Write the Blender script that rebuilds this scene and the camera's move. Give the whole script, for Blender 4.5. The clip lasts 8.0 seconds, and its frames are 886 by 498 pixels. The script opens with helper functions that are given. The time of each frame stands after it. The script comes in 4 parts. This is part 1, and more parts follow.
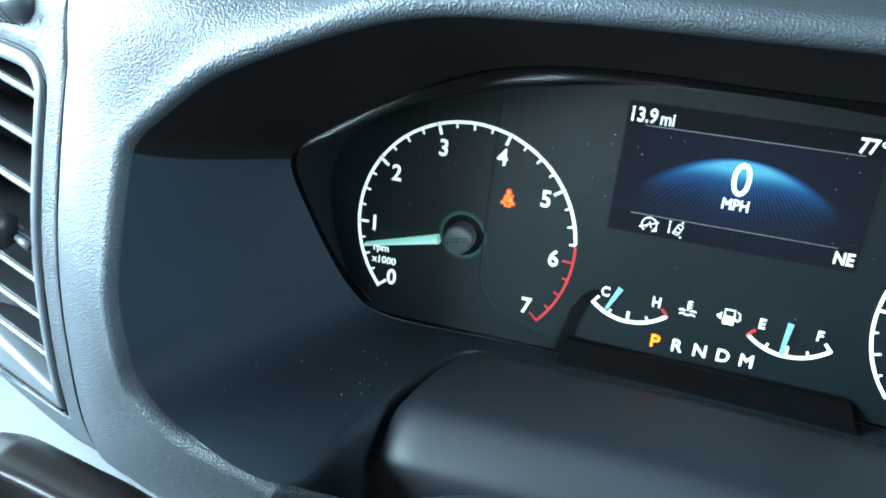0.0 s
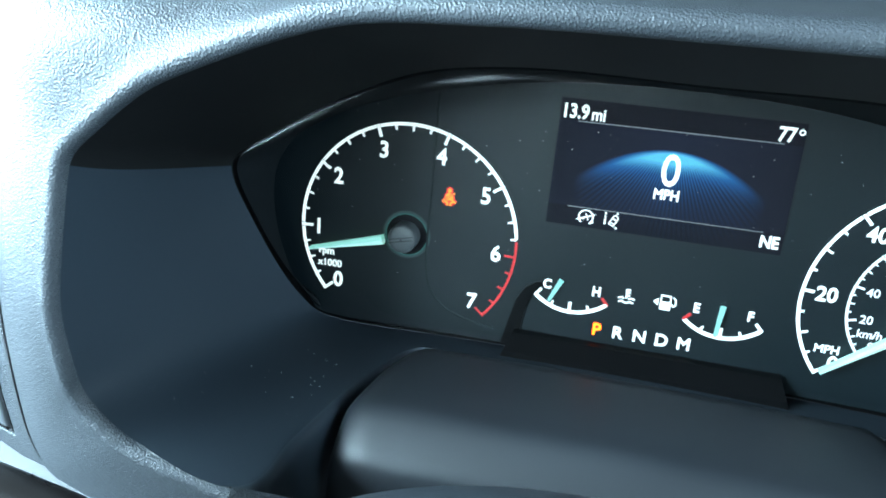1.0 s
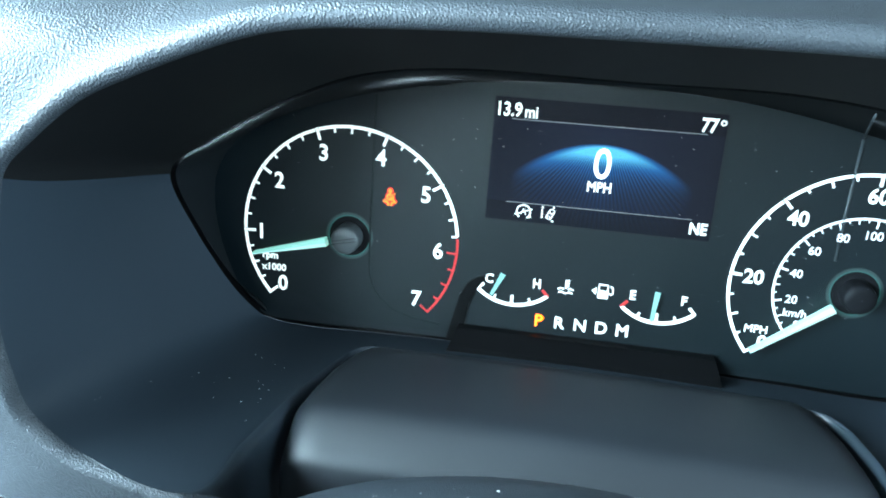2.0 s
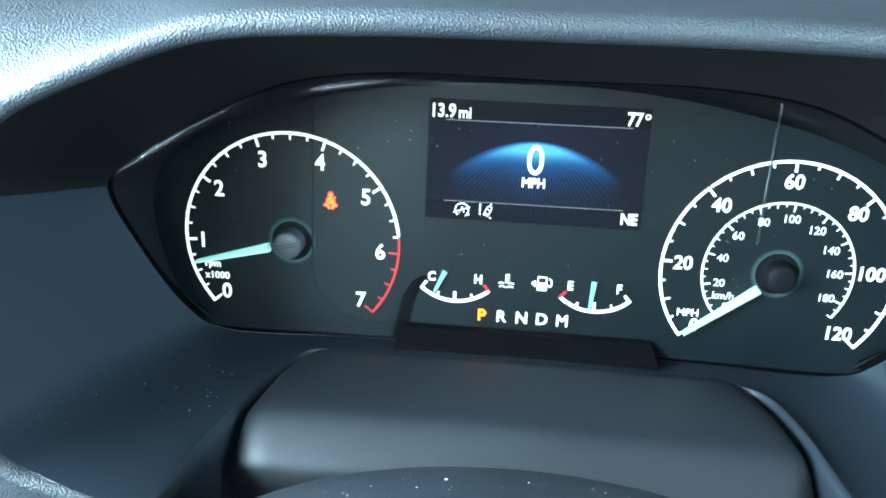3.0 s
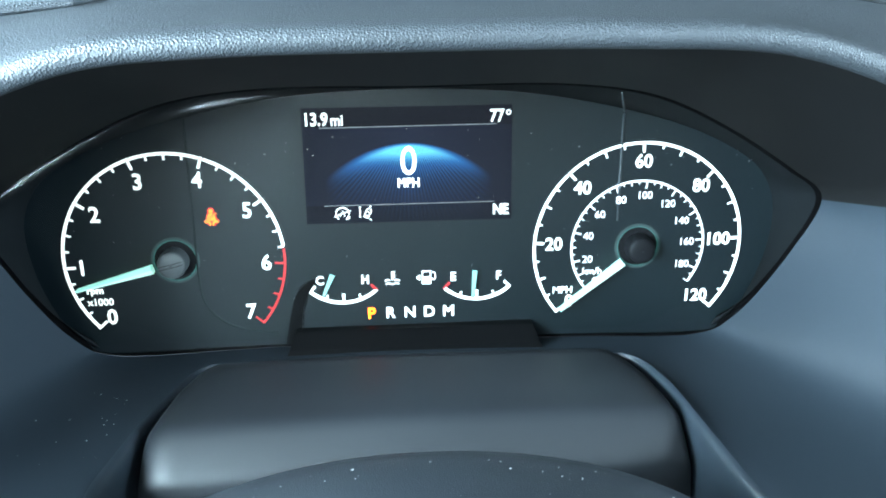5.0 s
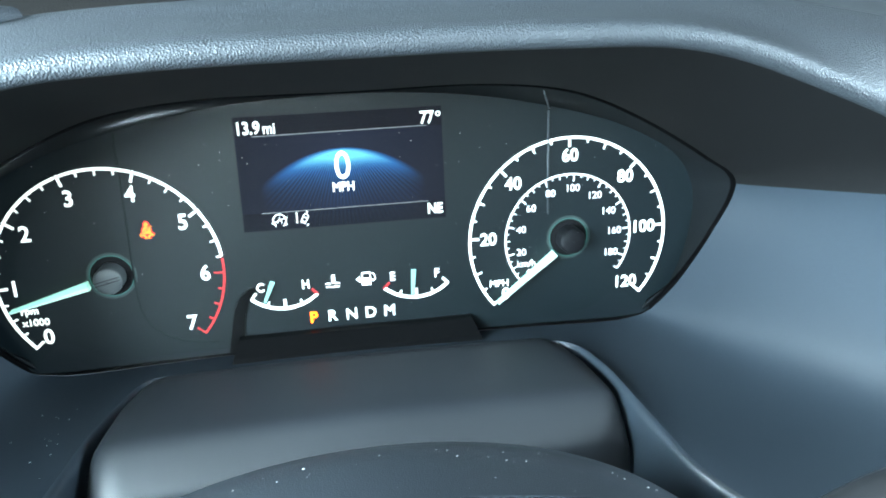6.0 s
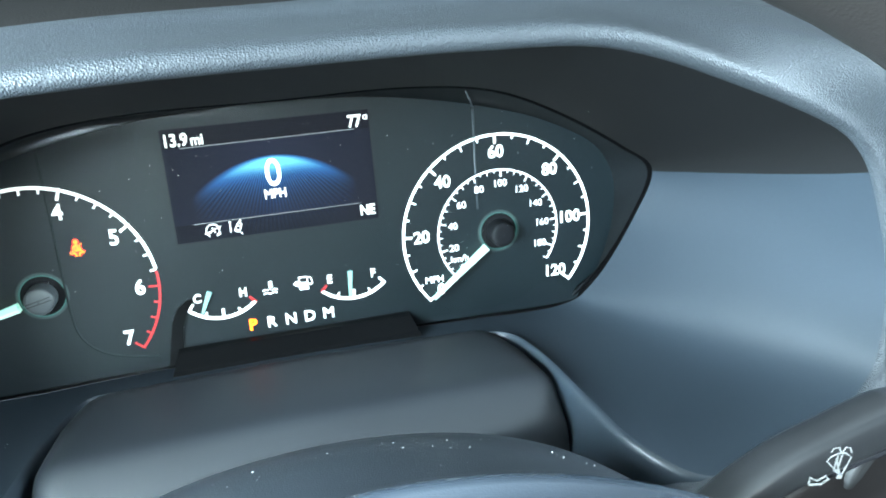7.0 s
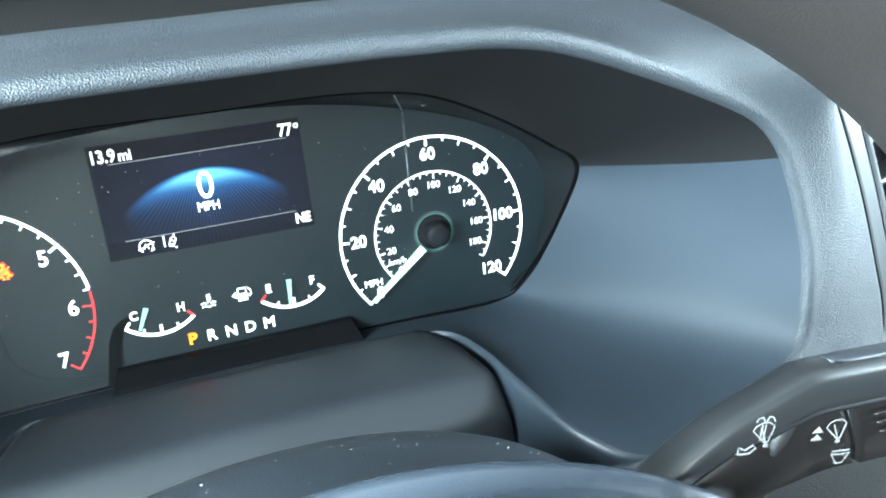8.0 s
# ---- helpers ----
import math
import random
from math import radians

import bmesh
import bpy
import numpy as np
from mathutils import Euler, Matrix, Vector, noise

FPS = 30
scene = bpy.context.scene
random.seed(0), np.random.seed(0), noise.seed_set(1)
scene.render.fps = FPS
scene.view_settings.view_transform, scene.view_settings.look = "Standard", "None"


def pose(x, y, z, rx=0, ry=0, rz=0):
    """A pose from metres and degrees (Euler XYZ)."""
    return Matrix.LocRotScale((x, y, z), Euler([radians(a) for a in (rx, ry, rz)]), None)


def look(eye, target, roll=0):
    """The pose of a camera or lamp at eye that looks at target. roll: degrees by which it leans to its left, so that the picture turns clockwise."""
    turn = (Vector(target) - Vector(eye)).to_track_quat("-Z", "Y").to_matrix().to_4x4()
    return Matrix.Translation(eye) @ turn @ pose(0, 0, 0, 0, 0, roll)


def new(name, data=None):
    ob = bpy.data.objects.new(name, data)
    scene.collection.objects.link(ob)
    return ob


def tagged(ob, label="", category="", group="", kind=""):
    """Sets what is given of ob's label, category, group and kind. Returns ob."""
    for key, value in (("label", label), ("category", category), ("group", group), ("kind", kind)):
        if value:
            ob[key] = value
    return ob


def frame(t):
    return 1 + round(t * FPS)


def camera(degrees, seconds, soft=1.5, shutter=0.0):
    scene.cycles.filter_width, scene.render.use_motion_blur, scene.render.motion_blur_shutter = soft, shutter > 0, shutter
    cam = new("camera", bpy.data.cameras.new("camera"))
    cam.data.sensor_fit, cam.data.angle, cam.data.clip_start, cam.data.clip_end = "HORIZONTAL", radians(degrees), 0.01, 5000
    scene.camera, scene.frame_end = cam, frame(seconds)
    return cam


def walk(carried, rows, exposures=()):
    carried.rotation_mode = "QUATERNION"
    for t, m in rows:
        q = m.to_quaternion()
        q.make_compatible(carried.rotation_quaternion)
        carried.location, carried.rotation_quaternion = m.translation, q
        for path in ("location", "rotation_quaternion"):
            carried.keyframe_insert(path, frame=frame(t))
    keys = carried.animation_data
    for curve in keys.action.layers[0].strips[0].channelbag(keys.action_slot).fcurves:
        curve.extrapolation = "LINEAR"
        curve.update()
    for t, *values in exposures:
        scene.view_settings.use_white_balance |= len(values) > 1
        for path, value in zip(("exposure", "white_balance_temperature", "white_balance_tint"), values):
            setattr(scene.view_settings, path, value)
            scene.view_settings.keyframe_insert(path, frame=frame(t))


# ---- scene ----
cam = camera(59.5, 8.0, soft=1.9)
ROWS = [  # seconds, eye, turn
    (0.0, -0.0208, -0.2931, 0.9507, 70.38, -5.49, 18.70),
    (0.5, -0.0188, -0.2954, 0.9516, 70.57, -4.97, 16.62),
    (1.0, -0.0164, -0.2977, 0.9523, 70.77, -4.40, 14.51),
    (1.5, -0.0143, -0.2999, 0.9529, 70.93, -3.89, 12.38),
    (3.0, -0.0087, -0.3093, 0.9541, 71.59, -2.20, 5.76),
    (3.5, -0.0078, -0.3123, 0.9551, 71.66, -1.50, 3.39),
    (4.0, -0.0078, -0.3155, 0.9560, 71.73, -0.84, 0.91),
    (5.5, -0.0071, -0.3263, 0.9581, 71.85, 1.30, -6.54),
    (6.0, -0.0074, -0.3304, 0.9587, 71.86, 2.09, -9.23),
    (6.5, -0.0078, -0.3347, 0.9599, 71.71, 2.92, -12.00),
    (7.0, -0.0086, -0.3385, 0.9605, 71.59, 3.78, -14.85),
    (7.5, -0.0090, -0.3412, 0.9609, 71.48, 4.56, -17.57),
    (8.0, -0.0094, -0.3436, 0.9613, 71.43, 5.29, -20.15),
]
EXPOSURE = [(0.0, -0.55, 6400, 8), (1.5, -0.34, 6400, 8), (4.0, -0.02, 6450, 9), (5.5, 0.12, 6800, 11), (7.0, 0.29, 7000, 12), (8.0, 0.36, 7200, 13)]
walk(cam, [(r[0], pose(*r[1:])) for r in ROWS], EXPOSURE)

# ---- world, sun and large lights ----
world = bpy.data.worlds.new("sky")
scene.world = world
world.use_nodes = True
wn = world.node_tree.nodes
sky = wn.new("ShaderNodeTexSky")
sky.sky_type = "NISHITA"
sky.sun_disc = False
sky.sun_elevation, sky.sun_rotation = radians(48), radians(215)
wn["Background"].inputs["Strength"].default_value = 0.005
world.node_tree.links.new(sky.outputs["Color"], wn["Background"].inputs["Color"])


def area_lamp(name, eye, target, sx, sy, watts, colour):
    lamp = bpy.data.lights.new(name, "AREA")
    lamp.shape, lamp.size, lamp.size_y, lamp.energy, lamp.color = "RECTANGLE", sx, sy, watts, colour
    ob = new(name, lamp)
    ob.matrix_world = look(eye, target)
    return ob


# daylight that falls in through the driver's window, the windscreen and the far side window
area_lamp("driver_window_daylight", (-0.62, -0.55, 1.065), (0.0, -0.55, 1.05), 1.14, 0.34, 226.0, (0.59, 0.84, 0.99))
area_lamp("windscreen_daylight", (0.25, 0.62, 1.50), (0.0, -0.10, 0.95), 1.3, 0.55, 0.4, (0.50, 0.78, 1.0))
area_lamp("far_window_daylight", (1.28, -0.50, 1.08), (0.0, -0.25, 0.92), 0.8, 0.40, 142.0, (0.57, 0.82, 1.0))
# fill lamp added behind the driver, without a window there
area_lamp("rear_fill_lamp", (-0.45, -1.25, 1.10), (0.0, -0.10, 0.90), 0.9, 0.26, 32.0, (0.70, 0.88, 1.0))


# ---- materials ----
def mat(name, colour, rough=0.5, metal=0.0, spec=0.5):
    m = bpy.data.materials.new(name)
    m.use_nodes = True
    b = m.node_tree.nodes["Principled BSDF"]
    b.inputs["Base Color"].default_value = (*colour, 1)
    b.inputs["Roughness"].default_value = rough
    b.inputs["Metallic"].default_value = metal
    b.inputs["Specular IOR Level"].default_value = spec
    return m


def nodes_of(m):
    t = m.node_tree
    return t.nodes, t.links, t.nodes["Principled BSDF"]


def grained(name, colour, rough, cell, depth, spec=0.5, mottle=0.15):
    """Moulded plastic skin: pebbled grain of that cell size in metres, with slow changes of tone and gloss."""
    m = mat(name, colour, rough, 0, spec)
    n, l, b = nodes_of(m)
    co = n.new("ShaderNodeTexCoord")
    warp = n.new("ShaderNodeTexNoise")
    warp.inputs["Scale"].default_value = 0.6 / cell
    mixv = n.new("ShaderNodeMix")
    mixv.data_type = "RGBA"
    mixv.blend_type = "LINEAR_LIGHT"
    mixv.inputs["Factor"].default_value = cell * 0.12
    l.new(co.outputs["Object"], warp.inputs["Vector"])
    l.new(co.outputs["Object"], mixv.inputs["A"])
    l.new(warp.outputs["Color"], mixv.inputs["B"])
    vor = n.new("ShaderNodeTexVoronoi")
    vor.feature = "SMOOTH_F1"
    vor.inputs["Smoothness"].default_value = 0.2
    vor.inputs["Scale"].default_value = 1 / cell
    l.new(mixv.outputs["Result"], vor.inputs["Vector"])
    dome = n.new("ShaderNodeMapRange")
    dome.interpolation_type = "SMOOTHSTEP"
    dome.inputs["From Min"].default_value, dome.inputs["From Max"].default_value = 0.85, 0.05
    l.new(vor.outputs["Distance"], dome.inputs["Value"])
    fine = n.new("ShaderNodeTexNoise")
    fine.inputs["Scale"].default_value = 0.35 / cell
    l.new(co.outputs["Object"], fine.inputs["Vector"])
    add = n.new("ShaderNodeMath")
    add.operation = "MULTIPLY_ADD"
    add.inputs[1].default_value = 0.15
    l.new(fine.outputs["Fac"], add.inputs[0])
    l.new(dome.outputs["Result"], add.inputs[2])
    bump = n.new("ShaderNodeBump")
    bump.inputs["Strength"].default_value = 1.0
    bump.inputs["Distance"].default_value = depth
    l.new(add.outputs[0], bump.inputs["Height"])
    l.new(bump.outputs["Normal"], b.inputs["Normal"])
    slow = n.new("ShaderNodeTexNoise")
    slow.inputs["Scale"].default_value = 14
    slow.inputs["Detail"].default_value = 6
    l.new(co.outputs["Object"], slow.inputs["Vector"])
    ramp = n.new("ShaderNodeMapRange")
    ramp.inputs["To Min"].default_value = rough - 0.07
    ramp.inputs["To Max"].default_value = rough + 0.07
    l.new(slow.outputs["Fac"], ramp.inputs["Value"])
    l.new(ramp.outputs["Result"], b.inputs["Roughness"])
    tone = n.new("ShaderNodeMix")
    tone.data_type = "RGBA"
    tone.inputs["A"].default_value = (*[c * (1 - mottle) for c in colour], 1)
    tone.inputs["B"].default_value = (*[c * (1 + mottle) for c in colour], 1)
    l.new(slow.outputs["Fac"], tone.inputs["Factor"])
    l.new(tone.outputs["Result"], b.inputs["Base Color"])
    return m


def lit(name, colour, strength, base=(0.6, 0.6, 0.6)):
    """Backlit print: pale film that gives off light."""
    m = mat(name, base, 0.4)
    b = m.node_tree.nodes["Principled BSDF"]
    b.inputs["Emission Color"].default_value = (*colour, 1)
    b.inputs["Emission Strength"].default_value = strength
    return m


M_GRAIN = grained("pebbled dash skin", (0.0185, 0.0222, 0.0262), 0.51, 0.00062, 0.000165, 0.33)
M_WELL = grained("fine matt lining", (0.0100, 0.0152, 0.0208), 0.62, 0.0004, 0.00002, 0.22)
# darker tone of the well lining, for the shade under the hood
M_WELL_SHADE = grained("well lining darkened for shade", (0.0046, 0.0046, 0.0048), 0.62, 0.0005, 0.00003, 0.10)
M_COWL = grained("satin cowl plastic", (0.0094, 0.0115, 0.0146), 0.50, 0.0004, 0.00001, 0.5)
M_COVER = grained("dull column plastic", (0.0095, 0.0122, 0.0155), 0.48, 0.0005, 0.00004, 0.4)
M_HUB = grained("satin hub pad skin", (0.024, 0.032, 0.042), 0.22, 0.0005, 0.000012, 0.7)
# glossier lining, its colour lightened for the highlight along the rolled edge
M_BEAD = grained("lining edge lightened for its highlight", (0.0125, 0.0180, 0.0240), 0.42, 0.0004, 0.00002, 0.45)
M_RIB = grained("dull grey rib", (0.0095, 0.0095, 0.0098), 0.55, 0.0005, 0.00002, 0.28)
M_TRIM = grained("smooth grey trim", (0.020, 0.023, 0.026), 0.40, 0.0005, 0.00002)
M_VENT = grained("grey vent plastic", (0.040, 0.044, 0.048), 0.36, 0.0005, 0.00001)
M_KNEE = grained("smooth slate panel", (0.0095, 0.0130, 0.017), 0.60, 0.0005, 0.00002, 0.3)
M_DARK = grained("black moulded plastic", (0.012, 0.012, 0.014), 0.45, 0.0006, 0.00003)
# paler, bluer copy of the stalk plastic, for the highlight on the ridge
M_RIDGE = grained("stalk back tinted for its highlight", (0.0072, 0.0076, 0.0084), 0.33, 0.0005, 0.00001, 0.5)
M_STALK = grained("black stalk plastic", (0.0052, 0.0044, 0.0044), 0.28, 0.0005, 0.00001, 0.42)
# lower panel's colour, with the stalk's shade put into it
M_LOWER = grained("lower plastic darkened for shade", (0.0055, 0.0052, 0.0050), 0.7, 0.0009, 0.0001, 0.10)
M_RIM = grained("black wheel leather", (0.010, 0.0085, 0.008), 0.65, 0.0006, 0.00003, 0.15)
M_TOP = grained("dark dash top skin", (0.0050, 0.0046, 0.0044), 0.8, 0.0012, 0.0001, 0.06)
M_FACE = grained("matt dial face film", (0.0016, 0.0042, 0.0058), 0.44, 0.0005, 0.00001, 0.36)
M_MASK = grained("satin black mask", (0.0060, 0.0068, 0.0078), 0.75, 0.0006, 0.00001, 0.02)
M_SHELF = grained("polished black ledge", (0.0022, 0.0023, 0.0026), 0.32, 0.0006, 0.000002, 0.15)
M_WHEEL = grained("worn grey roller plastic", (0.02, 0.024, 0.028), 0.28, 0.0006, 0.00001)
M_GROOVE = grained("dark moulding line", (0.0045, 0.0085, 0.0092), 0.6, 0.0005, 0.00001, 0.25)
M_LINE = grained("painted highlight of moulding line", (0.030, 0.036, 0.040), 0.5, 0.0005, 0.00001, 0.3)
M_BLACK = mat("black gap", (0.004, 0.004, 0.005), 0.6, 0, 0.1)
M_GAP = mat("gap blackened for its shade", (0.0012, 0.0012, 0.0014), 0.8, 0, 0.02)
M_CAP = grained("needle cap in its lit tone", (0.05, 0.053, 0.055), 0.35, 0.0004, 0.00001)
M_WHITE = lit("white backlit print", (0.93, 1.0, 0.98), 1.25)
M_GREY = lit("grey backlit print", (0.80, 0.90, 0.92), 0.8)
M_RED = lit("red backlit print", (1.0, 0.02, 0.025), 0.52, (0.3, 0.02, 0.02))
M_FRINGE = lit("red lamp fringe", (1.0, 0.015, 0.01), 1.5, (0.3, 0.02, 0.02))
M_TEAL = lit("pale teal needle light", (0.52, 1.0, 0.90), 0.9, (0.3, 0.4, 0.4))
M_TEAL_EDGE = lit("deep teal needle light", (0.40, 1.0, 0.86), 0.75, (0.2, 0.35, 0.33))
M_TEAL_LOW = lit("dim teal needle light", (0.30, 0.80, 0.72), 0.95, (0.1, 0.2, 0.2))
M_AMBER = lit("amber lamp", (1.0, 0.11, 0.0), 8.0, (0.5, 0.2, 0.02))
M_BELT = lit("amber warning lamp", (1.0, 0.33, 0.03), 1.6, (0.3, 0.12, 0.01))
M_PAINT = mat("white icon paint", (0.12, 0.12, 0.118), 0.5)
M_MARK = mat("dark icon paint", (0.03, 0.03, 0.03), 0.5)
M_DUST = mat("pale dust", (0.35, 0.35, 0.34), 0.9)
M_LINER = grained("grey headliner cloth", (0.22, 0.215, 0.21), 0.9, 0.002, 0.0003)
M_CARD = grained("charcoal door and seat trim", (0.060, 0.046, 0.038), 0.8, 0.003, 0.0005)
M_CARPET = grained("dark cab floor mat", (0.05, 0.042, 0.036), 0.9, 0.004, 0.0006)

M_LENS = bpy.data.materials.new("clear cover")
M_LENS.use_nodes = True
n, l = M_LENS.node_tree.nodes, M_LENS.node_tree.links
n.remove(n["Principled BSDF"])
clear, gloss, mixs, lw, cv = (n.new("ShaderNode" + k) for k in ("BsdfTransparent", "BsdfGlossy", "MixShader", "LayerWeight", "MapRange"))
clear.inputs["Color"].default_value = (0.95, 0.975, 0.97, 1)
gloss.inputs["Roughness"].default_value = 0.24
lw.inputs["Blend"].default_value = 0.25
cv.inputs["To Min"].default_value, cv.inputs["To Max"].default_value = 0.003, 0.016
l.new(lw.outputs["Fresnel"], cv.inputs["Value"])
sm_co, smudge, sm_range, sm_mul = (n.new("ShaderNode" + k) for k in ("TexCoord", "TexNoise", "MapRange", "Math"))
smudge.inputs["Scale"].default_value, smudge.inputs["Detail"].default_value, smudge.inputs["Distortion"].default_value = 38, 7, 1.2
sm_range.inputs["From Min"].default_value, sm_range.inputs["From Max"].default_value = 0.48, 0.72
sm_range.inputs["To Min"].default_value, sm_range.inputs["To Max"].default_value = 0.8, 3.2
sm_mul.operation = "MULTIPLY"
l.new(sm_co.outputs["Object"], smudge.inputs["Vector"])
l.new(smudge.outputs["Fac"], sm_range.inputs["Value"])
l.new(cv.outputs["Result"], sm_mul.inputs[0])
l.new(sm_range.outputs["Result"], sm_mul.inputs[1])
l.new(sm_mul.outputs[0], mixs.inputs["Fac"])
l.new(clear.outputs[0], mixs.inputs[1])
l.new(gloss.outputs[0], mixs.inputs[2])
l.new(mixs.outputs[0], n["Material Output"].inputs["Surface"])

# ---- helpers of this scene ----
def mesh_of(bm, name, material, smooth=True):
    bmesh.ops.recalc_face_normals(bm, faces=bm.faces)
    me = bpy.data.meshes.new(name)
    bm.to_mesh(me)
    bm.free()
    for p in me.polygons:
        p.use_smooth = smooth
    me.materials.append(material)
    return me


def part(name, bm, material, parent, label="", smooth=True):
    me = bm if isinstance(bm, bpy.types.Mesh) else mesh_of(bm, name, material, smooth)
    ob = new(name, me)
    ob.parent = parent
    if parent.type == "EMPTY":
        ob.matrix_parent_inverse = Matrix.Translation(-parent.location)
    if label:
        tagged(ob, label)
    return ob


def thing(name, at, label, category, kind="", group=""):
    ob = new(name)
    ob.empty_display_size = 0.02
    ob.location = at
    return tagged(ob, label, category, group, kind)


def sharp(me, degrees=35):
    me.set_sharp_from_angle(angle=radians(degrees))
    return me


def spline(points, steps, closed=False):
    """Catmull-Rom curve through the points."""
    p = [Vector(q) for q in points]
    n, out = len(p), []
    for i in range(n if closed else n - 1):
        a, b, c, d = (p[(i + k) % n] if closed else p[min(max(i + k, 0), n - 1)] for k in (-1, 0, 1, 2))
        for s in range(steps):
            t = s / steps
            out.append(0.5 * (2 * b + (c - a) * t + (2 * a - 5 * b + 4 * c - d) * t * t + (3 * b - a - 3 * c + d) * t ** 3))
    if not closed:
        out.append(p[-1].copy())
    return out


def even_spline(points, steps, closed=True):
    """Curve through unevenly spaced points, with tangents held to the shorter neighbour."""
    p = [Vector(q) for q in points]
    n, out = len(p), []

    def tangent(i):
        if not closed and i in (0, n - 1):
            return p[1] - p[0] if i == 0 else p[-1] - p[-2]
        a, b, c = p[i - 1], p[i % n], p[(i + 1) % n]
        return (c - a).normalized() * min((b - a).length, (c - b).length)
    for i in range(n if closed else n - 1):
        b, c, m0, m1 = p[i], p[(i + 1) % n], tangent(i), tangent((i + 1) % n)
        for s in range(steps):
            t = s / steps
            out.append(b * (2 * t ** 3 - 3 * t * t + 1) + m0 * (t ** 3 - 2 * t * t + t) + c * (3 * t * t - 2 * t ** 3) + m1 * (t ** 3 - t * t))
    if not closed:
        out.append(p[-1].copy())
    return out


def loft(loops, closed=False, cap=False, bm=None):
    bm = bm or bmesh.new()
    rows = [[bm.verts.new(v) for v in lp] for lp in loops]
    n = len(loops[0])
    for a, b in zip(rows, rows[1:]):
        for i in range(n if closed else n - 1):
            j = (i + 1) % n
            bm.faces.new((a[i], a[j], b[j], b[i]))
    if cap:
        bm.faces.new(rows[0])
        bm.faces.new(rows[-1][::-1])
    return bm


def tube(path, radii, sides=16, squash=1.0, cap=True, twist=0.0):
    """A round bar along a path, with a radius for every point."""
    loops = []
    for i, c in enumerate(path):
        d = (path[min(i + 1, len(path) - 1)] - path[max(i - 1, 0)]).normalized()
        u = d.cross(Vector((0, 0, 1))).normalized()
        w = u.cross(d)
        loops.append([c + (u * math.cos(a) * squash + w * math.sin(a)) * radii[i] for a in (2 * math.pi * k / sides + twist for k in range(sides))])
    return loft(loops, closed=True, cap=cap)


def plate(outline, y0, y1, bm=None):
    """A flat plate from an outline of (x, z) in the dial plane, from depth y0 (back) to y1 (front)."""
    bm = bm or bmesh.new()
    a = [bm.verts.new((x, y0, z)) for x, z in outline]
    b = [bm.verts.new((x, y1, z)) for x, z in outline]
    bm.faces.new(b)
    n = len(a)
    for i in range(n):
        bm.faces.new((a[i], a[(i + 1) % n], b[(i + 1) % n], b[i]))
    return bm


def band(cx, cz, r0, r1, a0, a1, y0, y1, steps=24, bm=None):
    """A flat piece of ring, angles in degrees."""
    ang = [radians(a0 + (a1 - a0) * k / steps) for k in range(steps + 1)]
    o = [(cx + r1 * math.cos(a), cz + r1 * math.sin(a)) for a in ang]
    i = [(cx + r0 * math.cos(a), cz + r0 * math.sin(a)) for a in reversed(ang)]
    bm = bm or bmesh.new()
    va = [bm.verts.new((x, y0, z)) for x, z in o + i]
    vb = [bm.verts.new((x, y1, z)) for x, z in o + i]
    m = len(o)
    for k in range(m - 1):
        bm.faces.new((vb[k], vb[k + 1], vb[2 * m - 2 - k], vb[2 * m - 1 - k]))
    n = 2 * m
    for k in range(n):
        bm.faces.new((va[k], va[(k + 1) % n], vb[(k + 1) % n], vb[k]))
    return bm


def stroke(points, width, y0, y1, bm=None):
    """A flat line of that width through (x, z) points."""
    bm = bm or bmesh.new()
    left, right = [], []
    for i, p in enumerate(points):
        a, b = Vector(points[max(i - 1, 0)]), Vector(points[min(i + 1, len(points) - 1)])
        d = (b - a).normalized()
        n = Vector((-d.y, d.x)) * width / 2
        left.append((p[0] + n.x, p[1] + n.y))
        right.append((p[0] - n.x, p[1] - n.y))
    va = [[bm.verts.new((x, y, z)) for x, z in left + right[::-1]] for y in (y0, y1)]
    m, n = len(left), 2 * len(left)
    for k in range(m - 1):
        bm.faces.new((va[1][k], va[1][k + 1], va[1][n - 2 - k], va[1][n - 1 - k]))
    for k in range(n):
        bm.faces.new((va[0][k], va[0][(k + 1) % n], va[1][(k + 1) % n], va[1][k]))
    return bm


def box(lo, hi, bevel=0.0, bm=None):
    bm = bm or bmesh.new()
    made = bmesh.ops.create_cube(bm, size=1)["verts"]
    for v in made:
        v.co = Vector([(lo[k] + hi[k]) / 2 + v.co[k] * (hi[k] - lo[k]) for k in range(3)])
    if bevel:
        bmesh.ops.bevel(bm, geom=list({e for v in made for e in v.link_edges}), offset=bevel, segments=2, affect="EDGES", profile=0.5)
    return bm


